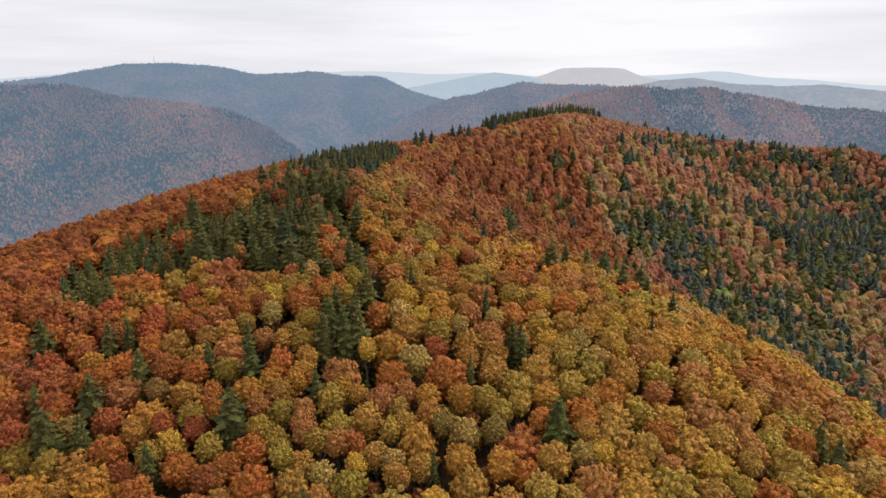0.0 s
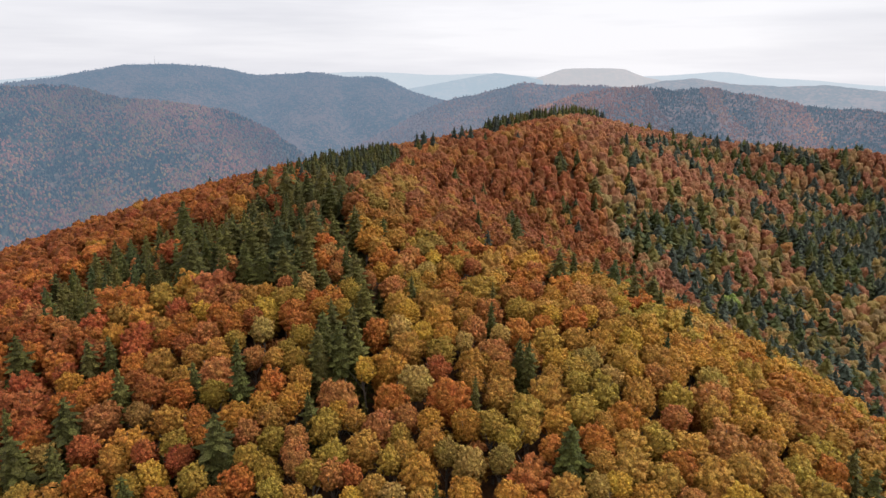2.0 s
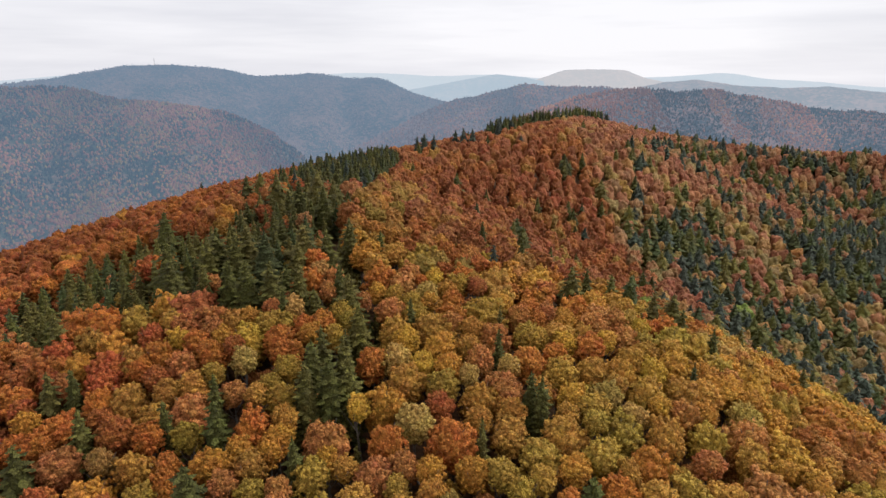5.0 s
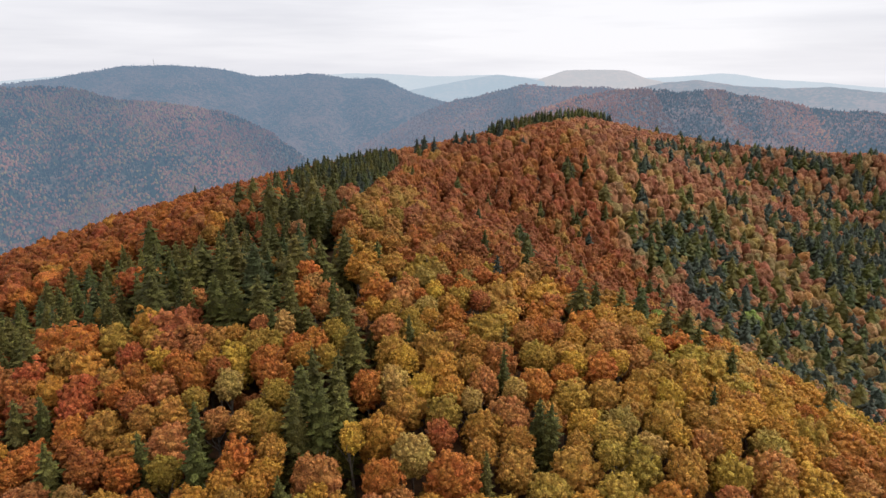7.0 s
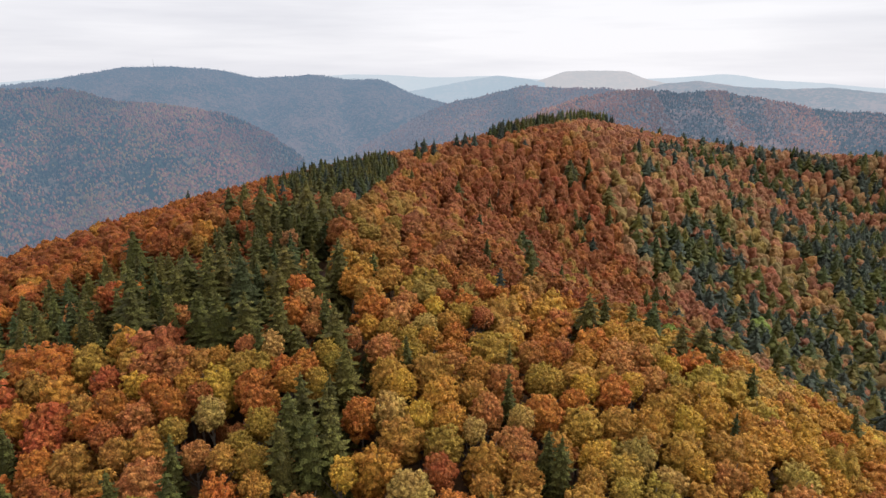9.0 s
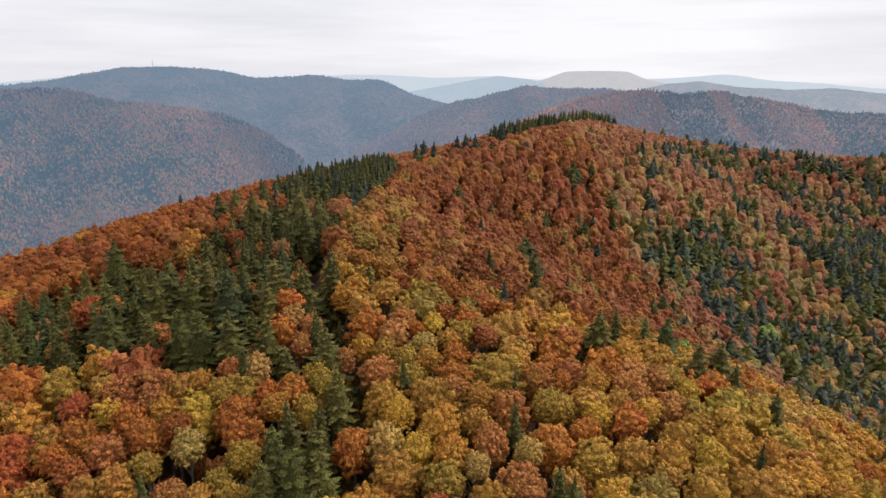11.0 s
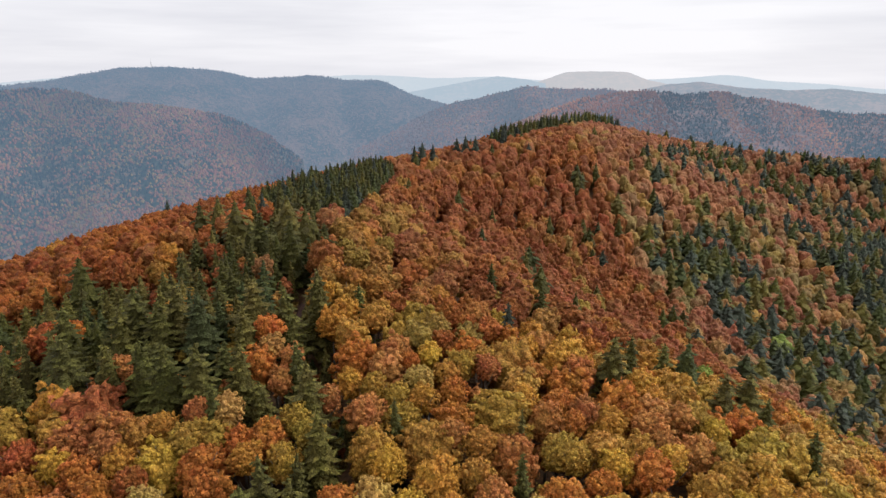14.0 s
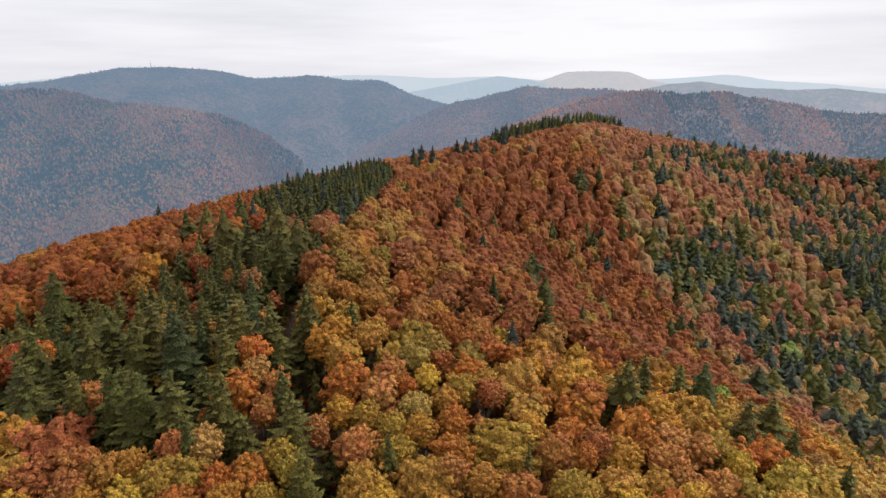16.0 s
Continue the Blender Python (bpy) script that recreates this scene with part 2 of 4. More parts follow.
# the forest track: a sunken gap between the spruces and the beeches
TRACK = [(-43, 262), (-41, 240), (-35, 220), (-27, 205), (-23, 192), (-19, 178), (-17, 160), (-15, 144)]


def along(points, n):
    p = np.array(points, float)
    s = np.concatenate([[0], np.cumsum(np.hypot(*np.diff(p[:, :2], axis=0).T))])
    t = np.linspace(0, s[-1], n)
    return np.stack([np.interp(t, s, p[:, k]) for k in range(p.shape[1])], 1)


path = along(TRACK, 60)
side = np.gradient(path, axis=0)
side = np.stack([-side[:, 1], side[:, 0]], 1) / np.hypot(side[:, 0], side[:, 1])[:, None]
wide = np.linspace(-1.2, 1.2, 7)
tx, ty = path[:, :1] + side[:, :1] * wide, path[:, 1:] + side[:, 1:] * wide
tz = ground_height(tx, ty) + 0.35 * wave(tx / 9, ty / 9, 5) + 0.25 - 0.1 * np.cos(wide * 3.6)[None]
tagged(new("forest_track", mesh_from("forest_track", np.stack([tx, ty, tz], -1).reshape(-1, 3), sheet(7, 60), SOIL, smooth=True)),
       "narrow unpaved forest track strewn with brown leaves", "track", kind="structure")


# ---- the far hills ----
def smooth_line(points, n):
    """A soft curve through the crest's points."""
    p = np.array(points, float)
    q = along(p, n * 4)
    k = np.hanning(max(5, n // 9 * 2 + 1))
    pad = len(k) // 2
    q = np.concatenate([np.repeat(q[:1], pad, 0), q, np.repeat(q[-1:], pad, 0)])
    return np.stack([np.convolve(q[:, c], k / k.sum(), "valid") for c in range(3)], 1)[::4]


def hill(name, crest, depth, drop, spur, rough, material, label, seed, across=34, n=190):
    """A wooded ridge: a crest line, a spurred flank towards the valley before it and a plain one behind."""
    c = smooth_line(crest, n)
    n = len(c)
    s = np.arange(n) * np.hypot(*np.diff(c[:, :2], axis=0).T).mean()
    out = c[:, :2] / np.hypot(c[:, 0], c[:, 1])[:, None]
    v = np.concatenate([[-0.22, -0.08], np.linspace(0, 1, across) ** 1.25])
    S, Vv = np.meshgrid(s, v)
    f = np.clip(Vv, 0, 1)
    back = np.minimum(Vv, 0)
    px = c[None, :, 0] - out[None, :, 0] * Vv * depth
    py = c[None, :, 1] - out[None, :, 1] * Vv * depth
    fall = drop * (0.72 * f + 0.28 * np.sin(f * math.pi / 2) ** 2)
    pz = c[None, :, 2] - fall + back * drop * 1.1
    pz += spur * np.sin(np.clip(f * 1.5, 0, 1) * math.pi / 2) * wave(S / (depth * 0.28), f * 2.2, seed)
    pz += rough * wave(S / 55, Vv * depth / 55, seed + 1) + 0.35 * rough * wave(S / 14, Vv * depth / 14, seed + 2)
    grid = np.stack([px, py, pz], -1)
    tagged(new(name, mesh_from(name, grid.reshape(-1, 3), sheet(n, len(v))[:, ::-1], material, smooth=True)), label, "hills", kind="structure")
    return grid


# woods' colours, cooled as by haze, and the haze colour they emit
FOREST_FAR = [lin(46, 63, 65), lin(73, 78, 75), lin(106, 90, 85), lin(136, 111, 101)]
HAZE_COLOUR = lin(122, 144, 170)
CREST_SPUR = [(-1951, 2194, 106), (-1610, 2400, 85), (-1522, 2458, 92), (-1389, 2479, 77), (-1255, 2495, 41), (-1059, 2532, 23), (-853, 2556, -15), (-682, 2556, -85), (-541, 2539, -193)]
CREST_DOME = [(-2886, 3236, 17), (-2426, 3599, 70), (-2173, 3758, 110), (-1994, 3858, 153), (-1832, 3938, 176), (-1574, 4049, 173), (-1361, 4126, 150), (-1187, 4180, 105),
              (-870, 4207, 125), (-767, 4228, 122), (-610, 4253, 90), (-425, 4226, 104), (-315, 4185, 56), (-168, 4094, -3), (7, 3997, -40), (246, 3939, -113)]
CREST_SADDLE = [(-620, 3330, -330), (-420, 3340, -220), (-260, 3345, -140), (-138, 3344, -73), (35, 3347, -3), (234, 3339, 39), (402, 3323, 78), (595, 3293, 68), (756, 3259, 63), (912, 3219, 56), (1111, 3154, 27)]
CREST_EAST = [(161, 2041, -31), (312, 2124, 27), (442, 2151, 67), (573, 2171, 89), (673, 2194, 85), (773, 2266, 77), (926, 2315, 81), (1042, 2264, 62), (1175, 2254, 40),
              (1303, 2238, 18), (1464, 2195, 8), (1726, 1991, -15)]
CREST_TABLE = [(450, 4675, -6), (567, 4662, 53), (834, 4622, 145), (984, 4592, 152), (1240, 4529, 145), (1368, 4491, 93), (1560, 4427, 50)]
CREST_LONG = [(1206, 4122, 43), (1362, 4073, 75), (1543, 4007, 89), (1747, 3921, 58), (1988, 3803, 45), (2157, 3708, 60), (2379, 3568, 28), (2805, 3239, 1)]
CREST_PALE = [(-520, 4570, -60), (-386, 4587, -10), (-110, 4602, 35), (126, 4601, 80), (359, 4589, 118), (553, 4569, 99), (688, 4551, 69), (830, 4525, 20)]
CREST_LAST = [(-3278, 3690, 75), (-2761, 4096, 80), (-2502, 4261, 112), (-945, 4856, 105), (-782, 4885, 125), (-370, 4933, 121), (-118, 4946, 100), (178, 4944, 108),
              (408, 4930, 116), (679, 4900, 84), (1119, 4818, 89), (1459, 4725, 94), (1639, 4665, 102), (1941, 4546, 133), (2135, 4457, 89), (2373, 4334, 77), (2739, 4110, 40), (3226, 3735, 40)]

# no air lies between: each hill's material emits its own haze
spur_hill = hill("backdrop_1", CREST_SPUR, 1000, 480, 45, 5, hazed_material("wooded_spur", FOREST_FAR, lin(108, 131, 151), 0.44, 0.12, 0.006, depth=(1500, 2750)),
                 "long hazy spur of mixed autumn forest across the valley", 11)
dome_hill = hill("backdrop_2", CREST_DOME, 1500, 480, 70, 4, hazed_material("wooded_dome", FOREST_FAR, lin(124, 145, 168), 0.32, 0.07, 0.005, depth=(2700, 4400)),
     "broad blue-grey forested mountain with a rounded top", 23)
saddle_hill = hill("backdrop_3", CREST_SADDLE, 1300, 420, 60, 4, hazed_material("wooded_saddle", FOREST_FAR, lin(130, 145, 167), 0.44, 0.1, 0.005, depth=(1900, 3500)),
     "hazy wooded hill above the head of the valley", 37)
east_hill = hill("backdrop_4", CREST_EAST, 900, 330, 40, 5, hazed_material("wooded_east_ridge", FOREST_FAR, HAZE_COLOUR, 0.56, 0.12, 0.006),
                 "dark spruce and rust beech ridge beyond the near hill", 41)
hill("backdrop_5", CREST_TABLE, 900, 300, 20, 2, hazed_material("table_mountain", FOREST_FAR, lin(212, 213, 219), 0.17, 0.06, 0.004),
     "pale flat-topped mountain with haze painted on", 53)
hill("backdrop_6", CREST_LONG, 1000, 330, 30, 3, hazed_material("long_ridge", FOREST_FAR, lin(178, 190, 206), 0.33, 0.07, 0.004),
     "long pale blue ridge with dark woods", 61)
hill("backdrop_7", CREST_LAST, 500, 260, 8, 1.5, hazed_material("last_range", FOREST_FAR, lin(212, 224, 235), 0.1, 0.05, 0.004),
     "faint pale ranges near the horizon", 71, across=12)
hill("backdrop_8", CREST_PALE, 700, 260, 25, 2, hazed_material("pale_ridge", FOREST_FAR, lin(190, 207, 222), 0.14, 0.05, 0.004),
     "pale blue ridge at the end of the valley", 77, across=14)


# ---- tree shapes ----
def unit(v):
    return v / np.maximum(np.linalg.norm(v, axis=-1, keepdims=True), 1e-6)


def clumps(centre, normal, half, r, long=1.0):
    """Small three-cornered leaf clumps that face along the normals."""
    n = len(centre)
    u = unit(np.cross(normal, unit(r.normal(size=(n, 3)))))
    w = np.cross(normal, u)
    half = np.broadcast_to(np.asarray(half, float).reshape(-1, 1), (n, 1)) * r.uniform(0.6, 1.3, (n, 1))
    a, b, d = u * half * 1.1 * long, w * half, normal * half * r.uniform(-0.3, 0.4, (n, 1))
    v = np.stack([centre + a + d, centre - a * 0.6 + b - d, centre - a * 0.5 - b], 1).reshape(-1, 3)
    return v, np.arange(3 * n).reshape(n, 3)


def triangles(f):
    """Quads cut into triangles."""
    f = np.asarray(f)
    return f if f.shape[1] == 3 else np.concatenate([f[:, [0, 1, 2]], f[:, [0, 2, 3]]])


def merge(*parts):
    vs, fs, k = [], [], 0
    for v, f in parts:
        vs.append(v), fs.append(triangles(f) + k)
        k += len(v)
    return np.concatenate(vs), np.concatenate(fs)


def knob(sides, rings):
    """A small dome of foliage about the z axis: its tip, then rings of (height, width)."""
    v, f = [(0, 0, 0.9)], []
    for k, (z, w) in enumerate(rings):
        for i in range(sides):
            a = (i + 0.5 * (k % 2)) / sides * 2 * math.pi
            v.append((w * math.cos(a), w * math.sin(a), z))
        for i in range(sides):
            j, p, q = (i + 1) % sides, 1 + k * sides, 1 + (k - 1) * sides
            f += [(0, p + i, p + j)] if k == 0 else [(q + i, p + i, p + j), (q + i, p + j, q + j)]
    return np.array(v), np.array(f)


CROWN_TOP, CROWN_WIDE = 18.0, 5.0


def beech_crown(seed, lumps, sides, rings, leaves, half, body=10, calm=1.0):
    """Billowing broadleaf crown, 5 m in radius, its top 18 m up: boughs swell out of it, each a heap of knobs with dark creases between."""
    r = np.random.RandomState(seed)
    base = np.array([0, 0, 12.0])
    limbs = unit(np.stack([r.normal(size=8), r.normal(size=8), r.uniform(-0.3, 1.2, 8)], 1))
    swell = r.uniform(0.1, 0.42, 8) * calm

    def spread(d):
        return d * np.where(d[:, 2:] > 0, (4.2, 4.2, 5.0), (4.2, 4.2, 7.0))

    def reach(d):
        return 0.78 + 0.2 * (1 - calm) + np.max(swell * np.exp(7 * (d @ limbs.T - 1)), axis=1)

    k = np.arange(lumps) + 0.5
    z = 1 - k / lumps * 1.6
    a = k * 2.39996 + r.uniform(0, 6)
    d = np.stack([np.sqrt(1 - z * z) * np.cos(a), np.sqrt(1 - z * z) * np.sin(a), z], 1)
    d = unit(d + r.normal(0, 0.6 / math.sqrt(lumps), d.shape))
    size = (5.4 + 1.2 * calm) / math.sqrt(lumps) * r.uniform(1 - 0.4 * calm, 1 + 0.4 * calm, lumps)
    at = base + spread(d) * (reach(d) * r.uniform(0.94 - 0.1 * calm, 0.98 + 0.06 * calm, lumps))[:, None] - d * size[:, None] * 0.3
    up = unit(d + np.array([0, 0, 0.45]) + r.normal(0, 0.12, d.shape))
    u = unit(np.cross(up, unit(r.normal(size=d.shape))))
    w = np.cross(up, u)
    kv, kf = knob(sides, rings)
    v = kv[None] * r.uniform(1 - 0.38 * calm, 1 + 0.32 * calm, (lumps, len(kv), 1)) * size[:, None, None]
    v = at[:, None] + v[..., :1] * u[:, None] + v[..., 1:2] * w[:, None] + v[..., 2:] * up[:, None]
    heap = (v.reshape(-1, 3), (kf[None] + (np.arange(lumps) * len(kv))[:, None, None]).reshape(-1, 3))
    rows = max(4, body // 2 + 1)
    th, ph = np.meshgrid(np.arange(body) / body * 2 * math.pi, np.linspace(0.05, math.pi - 0.3, rows))
    e = np.stack([np.sin(ph) * np.cos(th), np.sin(ph) * np.sin(th), np.cos(ph)], -1).reshape(-1, 3)
    f = [(j * body + i, (j + 1) * body + i, (j + 1) * body + (i + 1) % body, j * body + (i + 1) % body) for j in range(rows - 1) for i in range(body)]
    inner = (base + spread(e) * ((0.94 - 0.1 * calm) * reach(e))[:, None], np.array(f))
    pick_at = r.randint(0, lumps, leaves)
    q = unit(up[pick_at] * 0.8 + r.normal(0, 0.75, (leaves, 3)))
    loose = clumps(at[pick_at] + q * size[pick_at, None] * r.uniform(0.8, 1.25, (leaves, 1)), unit(q + r.normal(0, 0.5, q.shape)), half, r, 1.2)
    return merge(heap, inner, loose)


def spruce_crown(seed, tiers, boughs, slim=1.0, sprays=True):
    """Tiered cone of drooping needle boughs, 20 m high and 3.6 m in radius: each bough a ridged blade with two side sprays."""
    r = np.random.RandomState(seed)
    top, foot, parts = 20.0, 3.5, []
    for k in range(tiers):
        f = (k + 0.35) / tiers
        z = top - 0.3 - (top - foot) * f
        out = 3.9 * slim * f ** 0.45 * r.uniform(0.8, 1.15)
        n = max(4, int(boughs * (0.35 + 0.8 * f)))
        a = np.arange(n) / n * 2 * math.pi + r.uniform(0, 6) + r.normal(0, 0.22, n)
        for turn, share in ((0.0, 1.0), (0.36, 0.74), (-0.36, 0.74)) if sprays else ((0.0, 1.0),):
            b = a + turn * r.uniform(0.7, 1.4, n)
            long = out * share * r.uniform(0.6, 1.3, n)
            way = np.stack([np.cos(b), np.sin(b), np.zeros(n)], 1)
            across = np.stack([-np.sin(b), np.cos(b), np.zeros(n)], 1)
            lift = np.array([0, 0, 1.0])
            root = way * (0.12 * long)[:, None] + lift * (z + r.normal(0, 0.3, n))[:, None]
            mid = root + way * (0.58 * long)[:, None] - lift * (0.10 * long + 0.05)[:, None]
            tip = root + way * long[:, None] - lift * (r.uniform(0.1, 0.42, n) * long if sprays else r.uniform(0.4, 0.8, n) * long)[:, None]
            wide = across * ((0.17 if sprays else 0.3) * long + 0.18)[:, None]
            sag = lift * (0.12 * long + 0.14)[:, None]
            v = np.stack([root, mid + wide - sag, tip, mid - wide - sag, mid + lift * 0.04], 1).reshape(-1, 3)
            i = np.arange(n) * 5
            parts.append((v, np.concatenate([np.stack([i, i + 1, i + 4], 1), np.stack([i + 1, i + 2, i + 4], 1), np.stack([i + 2, i + 3, i + 4], 1), np.stack([i + 3, i, i + 4], 1)])))
    ring = [(0.04, 20.1), (0.5 * slim, 18.0), (1.6 * slim, 13), (2.3 * slim, 7), (1.2 * slim, 3.4)]
    cv = np.array([(w * math.cos(t * 1.0472), w * math.sin(t * 1.0472), z) for w, z in ring for t in range(6)])
    cf = np.array([(j * 6 + i, j * 6 + (i + 1) % 6, (j + 1) * 6 + (i + 1) % 6, (j + 1) * 6 + i) for j in range(4) for i in range(6)])
    return merge(*parts, (cv, cf))


def tube(a, b, ra, rb, sides=6):
    a, b = np.array(a, float), np.array(b, float)
    d = unit(b - a)
    u = unit(np.cross(d, [0.31, 0.87, 0.11]))
    w = np.cross(d, u)
    t = np.arange(sides) / sides * 2 * math.pi
    o = np.cos(t)[:, None] * u + np.sin(t)[:, None] * w
    i = np.arange(sides)
    return np.concatenate([a + o * ra, b + o * rb]), np.stack([i, (i + 1) % sides, (i + 1) % sides + sides, i + sides], 1)


def beech_trunk(seed):
    """Tapered stem that divides into rising limbs, 16 m high."""
    r = np.random.RandomState(seed)
    lean = r.normal(0, 0.3, 2)
    parts = [tube((0, 0, -1.2), (0, 0, 0.6), 0.48, 0.34, 8), tube((0, 0, 0.6), (lean[0], lean[1], 8.5), 0.34, 0.24, 8), tube((lean[0], lean[1], 8.5), (lean[0] * 1.6, lean[1], 15), 0.24, 0.07)]
    for k in range(6):
        a, z = k * 1.05 + r.uniform(0, 0.6), 6.5 + k * 0.8
        s = np.array([lean[0] * z / 8.5, lean[1] * z / 8.5, z])
        e = s + np.array([math.cos(a) * 2.2, math.sin(a) * 2.2, 2.4 + r.uniform(0, 1.2)])
        parts += [tube(s, e, 0.13, 0.08, 5), tube(e, e + np.array([math.cos(a + 0.4) * 1.1, math.sin(a + 0.4) * 1.1, 1.6]), 0.08, 0.03, 5)]
    return merge(*parts)


def spruce_trunk(seed):
    r = np.random.RandomState(seed)
    parts = [tube((0, 0, -1.2), (0, 0, 0.5), 0.4, 0.28, 8), tube((0, 0, 0.5), (0, 0, 12), 0.28, 0.16, 7), tube((0, 0, 12), (0, 0, 19.6), 0.16, 0.02)]
    for k in range(10):
        a, z = k * 2.4, 2.6 + k * 0.7
        parts.append(tube((0, 0, z), (1.7 * math.cos(a), 1.7 * math.sin(a), z - 0.45), 0.05, 0.02, 4))
    return merge(*parts)


# ---- where the trees stand ----
def inside(poly, x, y):
    px, py = np.array(poly, float).T
    qx, qy = np.roll(px, -1), np.roll(py, -1)
    x, y = np.asarray(x)[..., None], np.asarray(y)[..., None]
    with np.errstate(divide="ignore", invalid="ignore"):
        cross = ((py > y) != (qy > y)) & (x < (qx - px) * (y - py) / (qy - py) + px)
    return cross.sum(-1) % 2 == 1


SPRUCE_WOOD = [(-80, 276), (-62, 311), (-41, 290), (-37, 266), (-46, 240), (-43, 217), (-35, 191), (-62, 187), (-88, 193), (-118, 185), (-136, 214), (-122, 232), (-105, 246), (-84, 246), (-77, 271)]
SPRUCE_CLUMP = [(-35, 165), (-28, 178), (-22, 184), (-19, 156), (-24, 150), (-34, 149)]
SPRUCE_BELT = [(-78, 316), (-82, 345), (-92, 470), (-58, 588), (-36, 530), (-39, 388), (-42, 323), (-53, 309)]
SPRUCE_CREST = [(38, 668), (50, 696), (106, 794), (174, 866), (206, 894), (216, 884), (184, 852), (116, 780), (64, 692), (52, 660)]
MIXED_EDGE = [(0, 120), (230, 150), (300, 160), (420, 152), (460, 128), (580, 136), (640, 160), (720, 200), (820, 255), (960, 330), (1100, 400)]
GAPS = [(-37, 226, 6), (-33, 212, 4.5), (-28, 199, 4), (31, 162, 4), (-49, 166, 4), (-43, 241, 5), (-5, 148, 3), (8, 160, 3)]
WEST_EDGE = [(90, -95), (130, -118), (190, -166), (250, -202), (310, -255), (340, -270), (370, -225), (430, -178), (490, -152), (550, -128), (610, -104), (670, -80), (730, -44), (790, -8), (850, 2), (1000, -6)]
EAST_EDGE = [(90, 92), (190, 182), (300, 270), (400, 348), (520, 430), (640, 520), (760, 602), (850, 655), (1000, 700)]

# trees that stand out, by the colour of their crowns: plan and size
AMBER_BROW = [(108, 355, 1.03), (123, 303, 0.99), (162, 327, 1.36), (357, 647, 1.6), (290, 491, 0.83), (-28, 248, 0.51), (4, 496, 0.67), (316, 562, 0.93), (62, 472, 0.74),
    (-25, 247, 0.52), (-3, 244, 0.56)]
AMBER_FOOT = [(-93, 153, 0.41), (-70, 134, 0.69), (-37, 144, 0.44), (-14, 159, 0.7), (-4, 140, 0.38), (5, 141, 0.48), (26, 142, 0.47), (-6, 127, 0.7), (-25, 142, 0.39),
    (4, 122, 0.52), (13, 121, 0.47), (-36, 147, 0.44), (76, 153, 0.79), (78, 145, 0.54), (42, 123, 0.53), (-89, 115, 1.01), (-73, 114, 0.84), (91, 127, 0.56),
    (41, 116, 0.68)]
AMBER_SLOPE = [(-78, 195, 0.65), (-5, 197, 0.4), (32, 197, 0.62), (59, 182, 0.7), (82, 184, 0.76), (104, 205, 0.61), (-90, 170, 0.61), (-57, 178, 0.44), (0, 171, 0.5)]
BROWN_BROW = [(-12, 283, 0.68)]
BROWN_FOOT = [(-44, 135, 0.43), (-80, 142, 0.63), (-33, 131, 0.41), (-26, 148, 0.73), (-9, 141, 0.42), (-24, 125, 0.39), (-33, 134, 0.38), (-31, 127, 0.37), (69, 157, 1.01),
    (87, 156, 0.53), (66, 141, 0.82), (72, 139, 0.72), (92, 154, 0.58), (109, 156, 0.62), (73, 132, 0.72), (51, 123, 0.45), (-49, 159, 0.36), (33, 118, 0.79)]
BROWN_SLOPE = [(-47, 189, 0.37), (-62, 186, 0.47), (-60, 180, 0.45), (-68, 202, 0.34), (-34, 200, 0.32), (-13, 207, 0.55), (-16, 192, 0.52), (12, 185, 0.69), (1, 187, 0.42),
    (44, 202, 0.5), (48, 201, 0.5), (49, 192, 0.65), (42, 190, 0.38), (-24, 195, 0.29), (116, 175, 0.81), (-64, 169, 0.56), (8, 174, 0.53)]
GOLD_BROW = [(221, 386, 1.04), (228, 387, 1.15), (253, 450, 0.56), (75, 460, 0.5)]
GOLD_FOOT = [(42, 158, 0.43), (5, 131, 0.54), (-11, 121, 0.34), (32, 125, 0.4), (102, 132, 1.05)]
GOLD_SLOPE = [(-42, 190, 0.46), (-6, 203, 0.42), (92, 213, 0.64), (-49, 169, 0.45), (15, 171, 0.37)]
LIME_BROW = [(70, 239, 0.46), (212, 455, 1.43), (219, 463, 1.1)]
MAROON_BROW = [(153, 330, 0.96), (321, 622, 0.67), (332, 601, 0.82), (102, 228, 0.36), (-13, 302, 0.7), (525, 890, 1.47), (539, 887, 1.36)]
MAROON_FOOT = [(-101, 150, 0.71), (-15, 140, 0.6), (55, 146, 0.47)]
MAROON_SLOPE = [(-70, 193, 0.99), (-68, 184, 0.71), (9, 210, 0.4), (20, 195, 0.51), (28, 198, 0.47)]
MOSS_BROW = [(-7, 220, 0.61), (5, 226, 0.62), (-3, 227, 0.55), (79, 302, 0.82)]
MOSS_FOOT = [(-88, 132, 0.43), (0, 132, 0.35), (12, 130, 0.32), (37, 164, 0.53)]
OCHRE_BROW = [(15, 219, 0.82), (208, 387, 1.46), (478, 889, 1.56), (489, 886, 1.32), (293, 669, 1.12), (298, 663, 0.86), (522, 856, 1.55), (457, 720, 1.12), (367, 734, 0.97),
    (409, 744, 0.91), (214, 480, 0.81), (225, 405, 1.18), (199, 351, 0.78), (177, 562, 0.82), (197, 572, 0.91), (171, 519, 0.76), (213, 617, 0.83), (22, 533, 0.66),
    (-25, 321, 0.62), (188, 487, 0.8), (203, 496, 0.76), (-18, 226, 0.5), (-26, 239, 0.62), (-30, 282, 0.61), (-34, 374, 0.73), (-33, 245, 0.52), (-7, 247, 0.65),
    (-82, 253, 0.5)]
